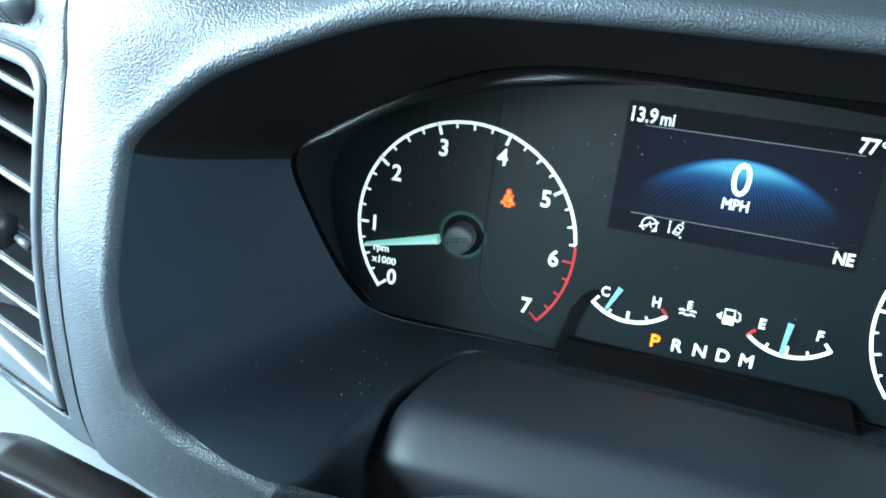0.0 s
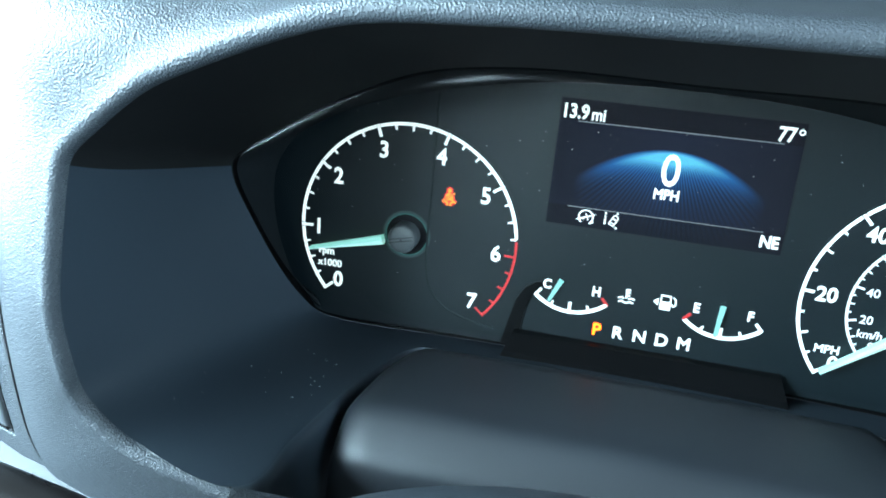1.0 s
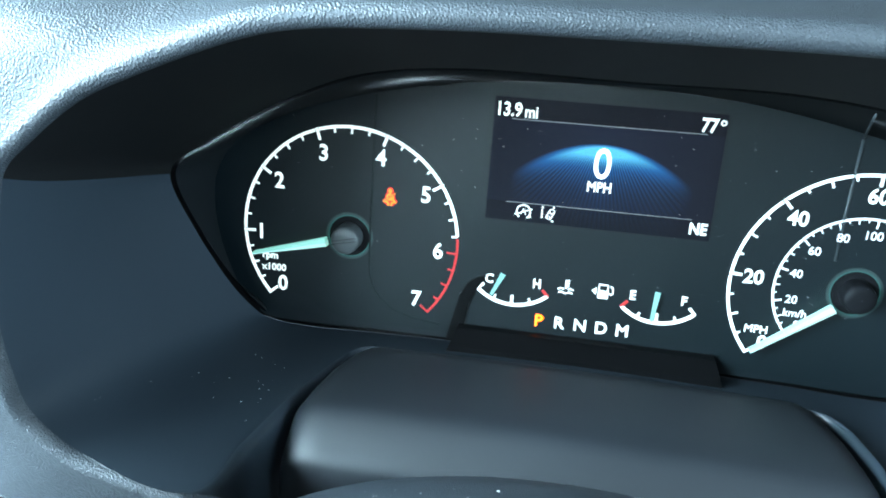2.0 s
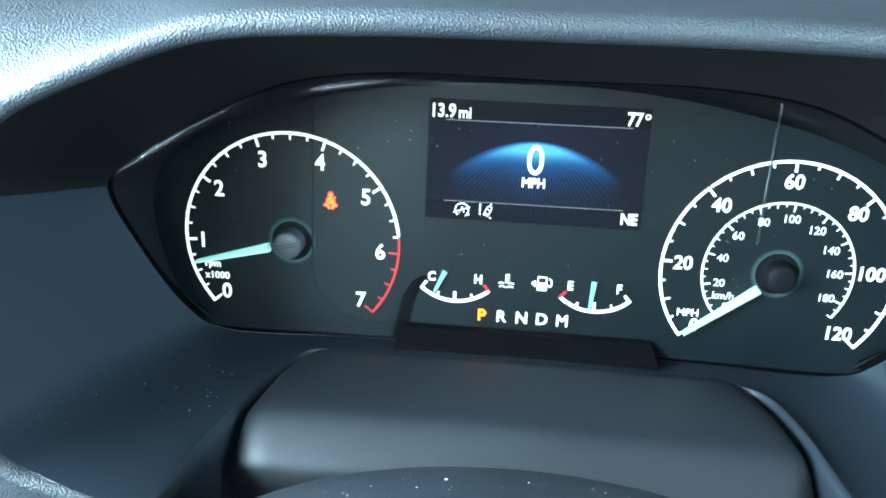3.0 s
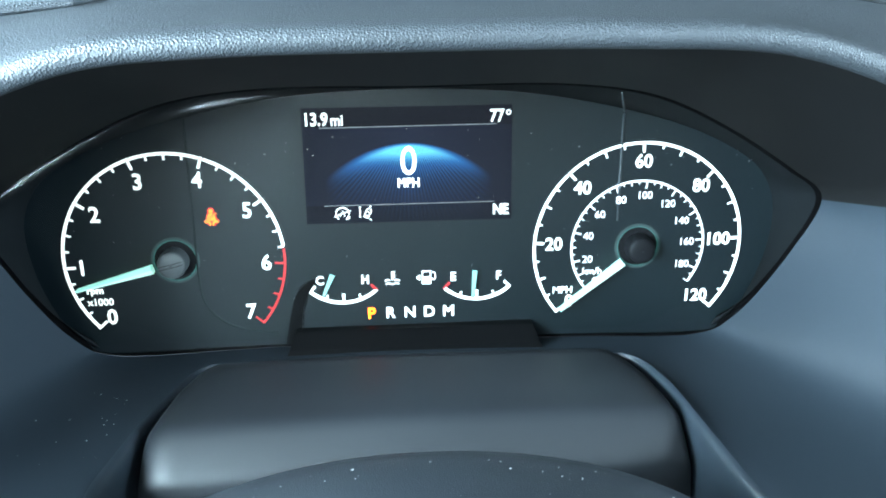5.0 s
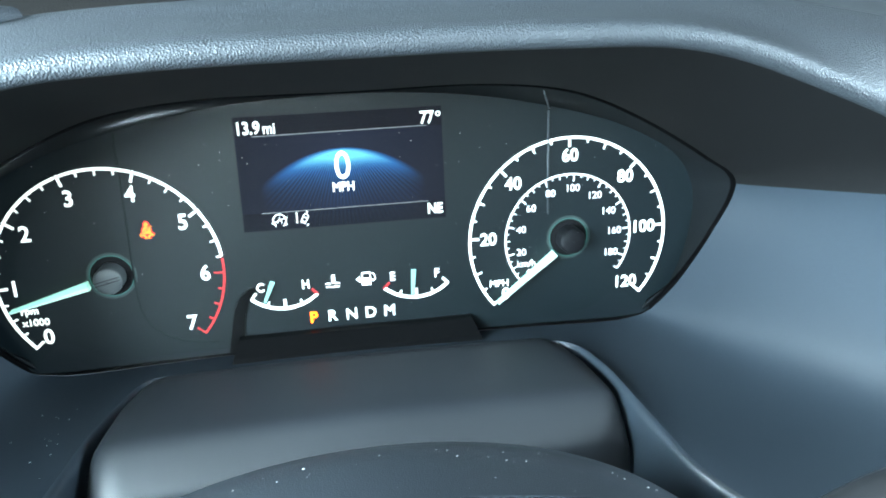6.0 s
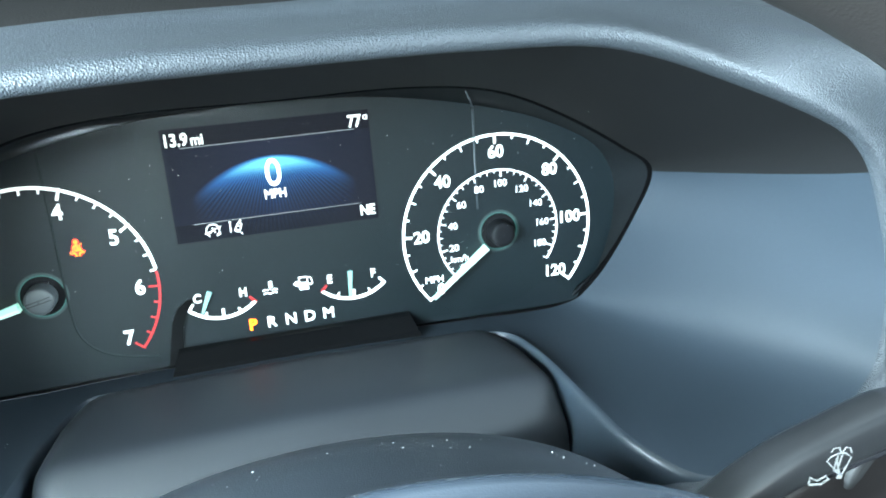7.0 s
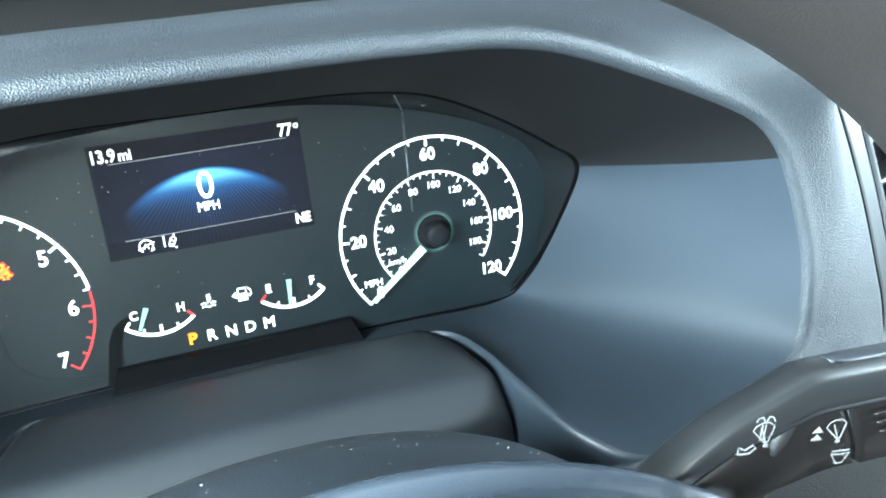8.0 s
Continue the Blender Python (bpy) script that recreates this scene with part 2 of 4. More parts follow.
def letters(text, size, bold, material, x, z, y, parent, name="numeral", wide=1.0, label="", turn=None):
    """Flat lettering in the dial plane, centred on (x, z)."""
    cu = bpy.data.curves.new("lettering", "FONT")
    cu.body, cu.size, cu.align_x, cu.align_y, cu.bevel_depth, cu.extrude = text, size, "CENTER", "CENTER", bold, 0.0001
    cu.resolution_u, cu.bevel_resolution = 4, 0
    ob = bpy.data.objects.new("lettering", cu)
    scene.collection.objects.link(ob)
    me = bpy.data.meshes.new_from_object(ob.evaluated_get(bpy.context.evaluated_depsgraph_get()))
    bpy.data.objects.remove(ob)
    xs = [v.co.x for v in me.vertices]
    ys = [v.co.y for v in me.vertices]
    me.transform(Matrix.Translation((-(min(xs) + max(xs)) / 2, -(min(ys) + max(ys)) / 2, 0)))
    me.transform(Matrix.Diagonal((wide, 1, 1, 1)))
    me.transform(turn if turn else pose(x, y, z, 90, 0, 0))
    me.materials.clear()
    me.materials.append(material)
    return part(name, me, material, parent, label)

# ---- the dashboard: binnacle, hood, cowl and panels ----
# Stations run from the hood's middle round one side to the column: (x, y, z) of the mask's rim and of the binnacle's lip.
RIM_L = [(0, -.095, .9325), (-.042, -.094, .9325), (-.075, -.085, .9275), (-.108, -.067, .9135), (-.140, -.053, .8950), (-.1572, -.0445, .8812), (-.1535, -.0330, .8556),
         (-.1480, -.0150, .8272), (-.1412, -.001, .8090), (-.130, .002, .8047), (-.120, .002, .8044), (-.111, .002, .8045), (-.106, .002, .8047), (-.099, .002, .8050), (-.085, .002, .8056)]
LIP_L = [(0, -.125, .9440), (-.050, -.125, .9432), (-.0878, -.125, .9395), (-.1316, -.125, .9223), (-.1505, -.125, .9083), (-.1602, -.125, .8975), (-.1680, -.124, .8570),
         (-.1680, -.121, .8350), (-.1660, -.118, .8215), (-.1520, -.117, .8095), (-.1180, -.116, .8000), (-.1130, -.084, .7995), (-.1060, -.050, .8024), (-.0952, -.0200, .8050), (-.0862, -.0140, .8068)]
LIP_R = [None, (.055, -.125, .9440), (.0985, -.125, .9412), (.1400, -.125, .9270), (.1790, -.125, .9090), (.1935, -.125, .8925), (.2058, -.125, .8533),
         (.2055, -.1255, .8210), (.1930, -.1295, .8085), (.1680, -.1345, .7985), (.1340, -.1330, .7915), (.1165, -.112, .7960), (.1095, -.077, .8012), (.1045, -.0400, .8045), (.0925, -.0170, .8060)]
SEAM_L = [(0, -.025, .9602), (-.055, -.028, .9597), (-.100, -.042, .9572), (-.1385, -.0940, .9510), (-.1785, -.1165, .9450), (-.1886, -.1165, .9140), (-.1968, -.1155, .8670),
          (-.1973, -.1152, .8350), (-.1926, -.1152, .8010), (-.1835, -.1155, .7862), (-.1300, -.115, .7680)]
SEAM_R = [None, (.055, -.028, .9610), (.108, -.040, .9594), (.162, -.066, .9521), (.2130, -.104, .9370), (.2247, -.115, .9140), (.2436, -.115, .8714),
          (.2560, -.115, .8350), (.2625, -.115, .8120), (.2610, -.118, .7860), (.1400, -.130, .7680)]
RIM_MID, LIP_MID = (0, .002, .8072), (0, -.017, .8085)
STEP = 10
rim_ctrl = [RIM_MID] + RIM_L[::-1] + [(-x, y, z) for x, y, z in RIM_L[1:]]
lip_ctrl = [LIP_MID] + LIP_L[::-1] + LIP_R[1:]
rim_loop = even_spline(rim_ctrl, STEP)
lip_loop = even_spline(lip_ctrl, STEP)

dash = thing("dashboard", (0, 0.10, 0.45), "charcoal grey moulded plastic van dashboard with pebbled grain", "dashboard", "structure")

# lining of the well between the clock mask and the lip
loops = []
for k in range(9):
    s = k / 8
    sag = math.sin(math.pi * s) * 0.004
    row = []
    for a, b in zip(rim_loop, lip_loop):
        v = a.lerp(b, s)
        side = min(1, max(0, (abs(v.x) - .11) / .03))
        v.x += math.copysign(sag * side, v.x)
        row.append(v)
    for _ in range(int(80 * math.sin(math.pi * s))):
        soft_row = [(row[i - 1] + row[i] * 2 + row[(i + 1) % len(row)]) / 4 for i in range(len(row))]
        row = [r_.lerp(q_, (1 if r_.z < .862 else .22) if abs(r_.x) > .085 else 0) for r_, q_ in zip(row, soft_row)]
    loops.append(row)
LINING = loops
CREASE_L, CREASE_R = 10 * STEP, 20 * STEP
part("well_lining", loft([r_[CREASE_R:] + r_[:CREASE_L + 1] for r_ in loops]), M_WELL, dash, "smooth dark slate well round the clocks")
# above the crease the hood's shade is put into the lining's colour
part("hood_lining", loft([r_[CREASE_L:CREASE_R + 1] for r_ in loops]), M_WELL_SHADE, dash, "lining under the hood, coloured dark for shade")

# the pebbled bezel: rounded lip, broad flank, outer edge folded back
lip_arc = [Vector(p) for p in LIP_L[10::-1]] + [Vector(p) for p in LIP_R[1:11]]
seam_arc = [Vector(p) for p in SEAM_L[10::-1]] + [Vector(p) for p in SEAM_R[1:11]]
ROLL = [90, 90, 90, 90, 90, 95, 110, 132, 150, 162, 165, 162, 150, 132, 110, 95, 90, 90, 90, 90, 90]
outs = []
for i in range(21):
    d = (lip_arc[min(i + 1, 20)] - lip_arc[max(i - 1, 0)])
    outs.append(Vector((-d.z, 0, d.x)).normalized())
RADIUS = [.0040, .0040, .0038, .0036, .0034] + [.0034] * 12 + [.0034, .0036, .0038, .0040]
rows = []
for k in range(8):
    row = []
    for i in range(21):
        a = radians(ROLL[i]) * k / 7
        row.append(lip_arc[i] + outs[i] * RADIUS[i] * (1 - math.cos(a)) + Vector((0, -1, 0)) * RADIUS[i] * math.sin(a))
    rows.append(row)
crest = rows[-1]
for s, lift, tent in ((0.06, .0004, .12), (0.14, -.0003, .28), (0.26, -.0011, .55), (0.40, -.0018, .86), (0.52, -.0021, 1.0), (0.60, -.0020, .96), (0.66, -.0017, .86), (0.72, -.0010, .72), (0.78, .0004, .56), (0.85, .0010, .38), (0.92, .0010, .20), (0.97, .0006, .08)):
    row = []
    for i in range(21):
        top = max(0, 1 - abs(i - 10) / (6 if i > 10 else 5))
        top = top * top * (3 - 2 * top)
        v = crest[i].lerp(seam_arc[i], s)
        corner = 3.0 * math.exp(-((i - 7.6) / 1.6) ** 2) + 4.8 * math.exp(-((i - 13.8) / 1.25) ** 2)
        v += (outs[i] * .15 + Vector((0, -1, 0))) * .0042 * corner * tent
        v.y += .0004 * (1 - top) * math.exp(-((s - .09) / .06) ** 2)
        v += outs[i] * lift * top + Vector((0, -1, 0)) * (1 - top) * math.sin(math.pi * s) * .0012
        row.append(v)
    rows.append(row)
rows.append(seam_arc)
for out_step, back in ((-.0001, .0006), (-.0003, .007), (-.002, .016)):
    row = []
    for i in range(21):
        top = max(0, 1 - abs(i - 10) / 6)
        row.append(seam_arc[i] + outs[i] * (out_step - top * back * 0.35) + Vector((0, back * (1 + 1.2 * top), 0)))
    rows.append(row)
part("binnacle_hood", loft([lip_loop[5 * STEP:25 * STEP + 1]] + [even_spline(r, STEP, False) for r in rows[1:]]), M_GRAIN, dash, "pebble-grained grey hood and bezel round the clocks")

for i, side in ((0, 1), (20, -1)):
    end = [r_[i] for r_ in rows]
    part("bezel_end", loft([[v + Vector((side * q, q * .5, -q * .35)) for v in end] for q in (0, .004, .009, .016)]), M_GRAIN, dash)

# flange that falls from the lining's edge to the steering column
N = len(lip_loop)
edge = [lip_loop[i % N] for i in range(N - 5 * STEP, N + 5 * STEP + 1)]
down = []
for d, pull in ((0, 0), (.0003, .0010), (.0010, .0019), (.0020, .0025), (.0034, .0028), (.010, .0032), (.030, .004), (.060, .006)):
    down.append([v + Vector((-math.copysign(pull, v.x) * min(1, abs(v.x) / .05), -pull * 0.3 if abs(v.x) < .09 else 0, -d)) for v in edge])
part("column_flange", loft(down), M_BEAD, dash, "rolled edge of the lining round the column")

# cowl over the column, below the clocks
cowl_rows = []
PROFILE = [(-.0128, .8040, .0852), (-.0130, .8078, .0866), (-.0145, .8085, .0890), (-.0200, .8087, .0926), (-.035, .8080, .0986), (-.050, .8074, .1016), (-.0590, .8067, .1032), (-.0612, .8062, .1036), (-.0635, .8052, .1039),
           (-.0665, .8030, .1042), (-.0715, .7982, .1045), (-.0750, .7945, .1046), (-.0768, .7922, .1046), (-.0778, .7895, .1044), (-.0782, .7840, .1040), (-.0790, .7700, .1030)]
for py, pz, half in PROFILE:
    row = []
    f = min(1, max(0, (-py - .012) / .07))
    for k in range(61):
        u = -1 + 2 * k / 60
        e = max(0, (abs(u) - .88) / .12)
        x = math.copysign(half * (abs(u) if abs(u) < .88 else .88 + .12 * math.sin(e * math.pi / 2)), u)
        drop = .0016 * u * u + (.007 + .014 * f) * (1 - math.sqrt(max(0, 1 - e * e)))
        row.append(Vector((x, py + .003 * e, pz - drop)))
    cowl_rows.append(row)
part("column_cowl", loft(cowl_rows), M_COWL, dash, "satin charcoal cowl with a rounded front edge")

# dash top behind the hood, and the front below the bezel
top_rows = []
for y, z in ((.012, .915), (.012, .938), (.020, .950), (.06, .962), (.16, .972), (.34, .985), (.62, .99)):
    top_rows.append([Vector((-.62 + 1.9 * k / 60, y, z + .004 * math.sin(k * .4) - .016 * max(0, abs(-.62 + 1.9 * k / 60) - .12))) for k in range(61)])
part("dash_top", loft(top_rows), M_TOP, dash, "dark dash top behind the hood")
for x0, x1, ahead in ((-.62, -.124, 0), (.150, 1.28, .022)):
    low = []
    if x0 < 0:
        for y, z in ((-.078, .850), (-.090, .806)):
            low.append([Vector((x0 + (-.199 - x0) * k / 20, y, z)) for k in range(21)])
    for y, z in ((-.100, .788), (-.107, .781), (-.116, .772), (-.130, .766), (-.150, .758), (-.175, .735), (-.185, .700), (-.150, .560), (-.060, .440)):
        low.append([Vector((x0 + (x1 - x0) * k / 20, y - ahead, z)) for k in range(21)])
    part("knee_panel", loft(low), M_KNEE if x0 < 0 else M_LOWER, dash, "slate grey smooth lower panel below the bezel" if x0 < 0 else "lower panel behind the stalk, coloured dark for its shade")
part("bulkhead", box((-.55, .10, 0.0), (1.28, .62, .93), .01), M_DARK, dash)


# ---- side panels and air vents ----
def side_plane(sgn, seam, turn):
    """Points of a panel that turns away from the driver: u runs outwards from the bezel's seam, depth into the dash."""
    d = Vector((sgn * math.cos(turn), math.sin(turn), 0))
    inn = Vector((-sgn * math.sin(turn), math.cos(turn), 0))
    pts = sorted(spline(seam, 12), key=lambda v: v.z)

    def at(u, z, depth=0.0):
        k = next((i for i in range(1, len(pts) - 1) if pts[i].z > z), len(pts) - 1)
        a, b = pts[k - 1], pts[k]
        q = max(-20, min(20, (z - a.z) / max(b.z - a.z, 1e-6)))
        return Vector((a.x + (b.x - a.x) * q, a.y + (b.y - a.y) * q, z)) + d * u + inn * depth
    return at


def cornered(corners, n=6, m=7):
    """Closed outline with rounded corners from (u, z, radius), its sides cut into short pieces."""
    out = []
    k = len(corners)
    arcs = []
    for i in range(k):
        p, a, c = (Vector(corners[j % k][:2]) for j in (i, i - 1, i + 1))
        r = corners[i][2]
        ea, ec = (a - p).normalized(), (c - p).normalized()
        s, e = p + ea * r, p + ec * r
        arcs.append([(s * (1 - t) ** 2 + p * 2 * t * (1 - t) + e * t * t) for t in (q / n for q in range(n + 1))])
    for i in range(k):
        out += arcs[i]
        a, b = arcs[i][-1], arcs[(i + 1) % k][0]
        out += [a.lerp(b, q / (m + 1)) for q in range(1, m + 1)]
    return out


def between(o, i, s):
    return [a.lerp(b, s) for a, b in zip(o, i)]


def build_vent(at, outer, inner, border, bottom, slat_zs, slat_u, rise, label, grain):
    """End panel with a hole, the vent's frame in it, a duct and a row of blades with pale edges."""
    bo = cornered(border)
    if bottom:
        bo = [Vector((p.x, bottom(p.x) if p.y < .84 and abs(p.y - bottom(p.x)) < .03 else p.y)) for p in bo]
    fo, fi = cornered(outer), cornered(inner)
    grown = between(fo, fi, -.22)
    rows = [(bo, .016), (bo, .0012), (between(bo, grown, .012), .0003), (between(bo, grown, .03), 0)]
    rows += [(between(bo, grown, s), 0) for s in (.2, .45, .7, .9)] + [(between(fo, fi, -.26), .0001), (grown, .0006), (between(fo, fi, -.16), .006)]
    part("end_panel", loft([[at(p.x, p.y, dep) for p in o] for o, dep in rows], closed=True), grain, dash, "light-catching grey end panel beside the bezel")
    vent = thing("air_vent", at(inner[0][0], inner[0][1]), label, "air vent", group="dash vents")
    rows = [(between(fo, fi, -.02), .006), (fo, .0006), (between(fo, fi, .10), -.0006), (between(fo, fi, .30), -.0011), (between(fo, fi, .72), -.0011), (between(fo, fi, .92), -.0004), (fi, .0010), (fi, .034)]
    part("frame", loft([[at(p.x, p.y, dep) for p in o] for o, dep in rows], closed=True), M_VENT, vent, "satin pale grey vent frame")
    dark_line(at, [(p.x, p.y, .0003) for p in between(fo, fi, -.12) + between(fo, fi, -.12)[:1]], .00045, "frame_shade_line", vent)
    back = bmesh.new()
    back.faces.new([back.verts.new(at(p.x, p.y, .033)) for p in fi])
    part("duct", back, M_BLACK, vent)
    u0, u1 = slat_u
    for z in slat_zs:
        sec = [(.003, .0004), (.0035, -.0012), (.006, -.0019), (.012, -.0026), (.026, -.0062), (.026, -.0046), (.012, -.0008), (.006, .0006), (.0038, .0011)]
        ends = [[at(u, z + dz + rise * (u - u0), dep) for dep, dz in sec] for u in (u0, u1)]
        blade = part("slat", sharp(mesh_of(loft(ends, closed=True, cap=True), "slat", M_DARK)), M_DARK, vent)
        strip = [[at(u, z + dz + rise * (u - u0), dep) for dep, dz in ((.0040, .0011), (.0026, .0009), (.0022, .0002), (.0026, -.0009), (.0040, -.0012))] for u in (u0, u1)]
        part("edge", sharp(mesh_of(loft(strip, closed=True, cap=True), "edge", M_VENT)), M_VENT, blade, "pale grey slat edge")
    return vent


# black tube laid along a joint in place of the shade inside it
def dark_line(at, points, radius, name, parent):
    path = [at(u, z, dep) for u, z, dep in points]
    part(name, tube(path, [radius] * len(path), 6), M_BLACK, parent)


at_l = side_plane(-1, SEAM_L[3:10], radians(12))
dark_line(at_l, [(.0005, .789 + .156 * k / 60, .0002) for k in range(61)], .00055, "seam_shade_line", dash)
left_vent = build_vent(at_l, [(.0095, .7990, .0025), (.0090, .9165, .012), (.078, .9245, .010), (.078, .8100, .010)],
                       [(.0130, .8070, .0020), (.0130, .9122, .0095), (.073, .9190, .008), (.073, .8300, .008)],
                       [(.0011, .7890, .0008), (.0011, .9600, .004), (.105, .9700, .02), (.105, .8170, .02)],
                       lambda u: .7890 + .34 * max(0, u - .0140), [.9038, .8893, .8731, .8568, .8420, .8287, .8150], (.0128, .074), .19,
                       "pale grey louvred air vent with angled slats in the dash end", M_GRAIN)
tab = bmesh.new()
lo = [[at_l(u, .8600 + dz + .19 * (u - .02), dep) for dz, dep in ((-.004, .001), (.004, .001), (.0062, -.004), (.0042, -.007), (-.0042, -.007), (-.0062, -.004))] for u in (.0220, .0245, .044, .050)]
part("adjuster_tab", loft(lo, closed=True, cap=True, bm=tab), M_DARK, left_vent, "dark adjuster tab")
dia = [at_l(u, z, -.0073) for u, z in ((.0255, .8662), (.0330, .8700), (.0420, .8680), (.0330, .8640))]
bm = bmesh.new()
bm.faces.new([bm.verts.new(v) for v in dia])
ex = bmesh.ops.extrude_face_region(bm, geom=bm.faces[:])
bmesh.ops.translate(bm, vec=(0.0002, -0.0005, 0), verts=[g for g in ex["geom"] if isinstance(g, bmesh.types.BMVert)])
part("tab_badge", bm, M_VENT, left_vent)
stub = [at_l(u, .8572 + .25 * (u - .0128), -.0010) for u in (.0126, .0160, .0190)]
part("tab_pivot", tube(stub, [.0016, .0016, .0013], 10), M_VENT, left_vent)

at_r = side_plane(1, SEAM_R[3:10], radians(18))
dark_line(at_r, [(.0008, .787 + .150 * k / 60, .0004) for k in range(61)], .0009, "seam_shade_line", dash)
right_vent = build_vent(at_r, [(.0135, .790, .008), (.0135, .918, .010), (.12, .920, .010), (.12, .792, .010)],
                        [(.0172, .794, .006), (.0172, .914, .008), (.116, .916, .008), (.116, .796, .008)],
                        [(.0016, .776, .001), (.0016, .966, .004), (.17, .970, .02), (.17, .776, .02)],
                        None, [.905, .886, .867, .848, .829, .810], (.0170, .117), .015, "pale grey louvred air vent beside the binnacle", M_TRIM)

# thumbwheel in the end panel above the outer vent
at_w = lambda u, z, depth=0.0: at_l(u + .0132 + .34 * (z - .9280), z, depth)
wheel = thing("vent_thumbwheel", at_w(.01, .925), "dark grey vent thumbwheel in a recess of the end panel", "thumbwheel")
def lozenge(r, depth, u0):
    pts = [at_w(u0 + k * .0035, .9318 + .06 * k * .0035, depth) for k in range(12)]
    return tube(pts, [r * q for q in (.45, .86, .97)] + [r] * 8 + [r * .8], 22)


part("recess", lozenge(.0078, .0052, -.0002), M_BLACK, wheel, "dark gap round the roller")
part("roller", lozenge(.0072, .0016, .0006), M_WHEEL, wheel, "smooth grey roller")
for k in range(9):
    rib = [at_w(.0085 + k * .0036, .9320 + .0073 * math.sin(a), .0016 - .0073 * math.cos(a)) for a in (radians(q) for q in range(-80, 81, 20))]
    part("rib", tube(rib, [.0002] * len(rib), 5), M_DARK, wheel)
for (ua, za), (ub, zb) in (((.0000, .9278), (-.0011, .9266)), ((-.0008, .9287), (-.0019, .9275)), ((-.0017, .9297), (-.0028, .9284))):
    part("mark", tube([at_w(ua, za, -.0001), at_w(ub, zb, -.0001)], [.00016] * 2, 5), M_MARK, wheel)

# ---- the instrument cluster ----
cluster = thing("instrument_cluster", (0, 0.02, .81), "lit van instrument cluster with two dials and a small colour screen", "instrument cluster")
FACE_L = [(0, .9210), (-.045, .9190), (-.085, .9125), (-.122, .9020), (-.150, .8870), (-.1610, .8690), (-.1600, .8440), (-.1510, .8200), (-.1400, .8092), (-.1315, .8076), (-.120, .8075), (-.111, .8076), (-.106, .8078), (-.099, .8080), (-.085, .8084)]
face_ctrl = [(0, .0005, .8088)] + [(x, .0005, z) for x, z in FACE_L[::-1]] + [(-x, .0005, z) for x, z in FACE_L[1:]]
face_loop = even_spline(face_ctrl, STEP)
part("face_panel", plate([(v.x * 1.004, v.z) for v in face_loop], .004, 0.0), M_FACE, cluster, "dark matt dial face", smooth=False)

mask_rows = []
centre = Vector((0, 0, .865))
for push, sink in ((1.012, 0), (1.008, 0), (1.000, 0), (.994, .006), (.982, .006), (.978, .003)):
    mask_rows.append([(r - centre) * (1 - (1 - push) * (1 if push >= 1 else .5 + .5 * max(0, 1 - abs(r.y) / .03))) + centre + Vector((0, (.0006 if push < 1.005 else .0016 if push < 1.01 else .004) + sink * max(0, 1 - abs(r.y) / .02), 0)) for r in rim_loop])
for s in (.12, .3, .5, .7, .9, 1.0):
    mask_rows.append([((r - centre) * (1 - .022 * (.5 + .5 * max(0, 1 - abs(r.y) / .03))) + centre + Vector((0, .0010, 0))).lerp(f, s) for r, f in zip(rim_loop, face_loop)])
# the shade inside the gap is put into its near-black colour
part("shadow_gap", loft(mask_rows[:6], closed=True), M_GAP, cluster, "gap round the dial faces, blackened for its shade")
part("mask", loft(mask_rows[5:], closed=True), M_MASK, cluster, "satin black surround of the dial faces")

# clear cover: flat middle, bent side facets, top edge forward
bm = bmesh.new()
shell = []
for lay in (0, .0016):
    rows_c = []
    for k in range(10):
        t = .006 + .994 * k / 9
        row = []
        for r in rim_loop:
            c = Vector((max(-.088, min(.088, r.x * .62)), -.046, .868))
            v = (r + Vector((0, .0004, 0))).lerp(c, t)
            flat = -.046 - .77 * (v.z - .868) + max(0, abs(v.x) - .088) * .25
            blend = min(1, t / .3)
            blend = blend * blend * (3 - 2 * blend)
            v.y = v.y * (1 - blend) + flat * blend + lay
            row.append(v)
        rows_c.append(row)
    shell.append(rows_c)
for rows_c in shell:
    loft(rows_c, closed=True, bm=bm)
loft([shell[0][0], shell[1][0]], closed=True, bm=bm)
bmesh.ops.remove_doubles(bm, verts=bm.verts, dist=2e-5)
cover = part("clear_cover", bm, M_LENS, cluster, "clear dust-flecked plastic cover")
cover.visible_shadow = False

# moulding lines where the middle of the face meets the dial fields
# pale line is a painted highlight, carried on across the mask
part("moulding_line", stroke([(.0914, .862), (.0912, .880), (.0914, .909)], .0010, .0, -.0005), M_LINE, cluster, "painted highlight down the dial face")
part("moulding_line", tube([Vector(p) for p in ((.0913, -.0008, .9100), (.0786, -.040, .9190), (.0665, -.0775, .9272))], [.0004] * 3, 6), M_LINE, cluster)
groove = spline([(-.0912, 0, .9105), (-.0916, 0, .880), (-.0920, 0, .845), (-.0905, 0, .830), (-.0835, 0, .821), (-.073, 0, .8165), (-.060, 0, .8145)], 6)
part("moulding_line", stroke([(v.x, v.z) for v in groove], .0009, .0, -.0003), M_GROOVE, cluster)

# sunk field of the small gauges: dark edge and ledge
ledge = [(-.0568, .8086), (-.0545, .8195), (-.0520, .8300), (-.0490, .8355), (-.0450, .8385), (-.0400, .8395), (-.0400, .8388), (-.0425, .8372), (-.0455, .8328), (-.0478, .8270), (-.0492, .8162), (.0540, .8165), (.0565, .8086)]
part("gauge_field_edge", plate(ledge, .0, -.0010), M_SHELF, cluster, "dark edge of the sunk gauge field", smooth=False)
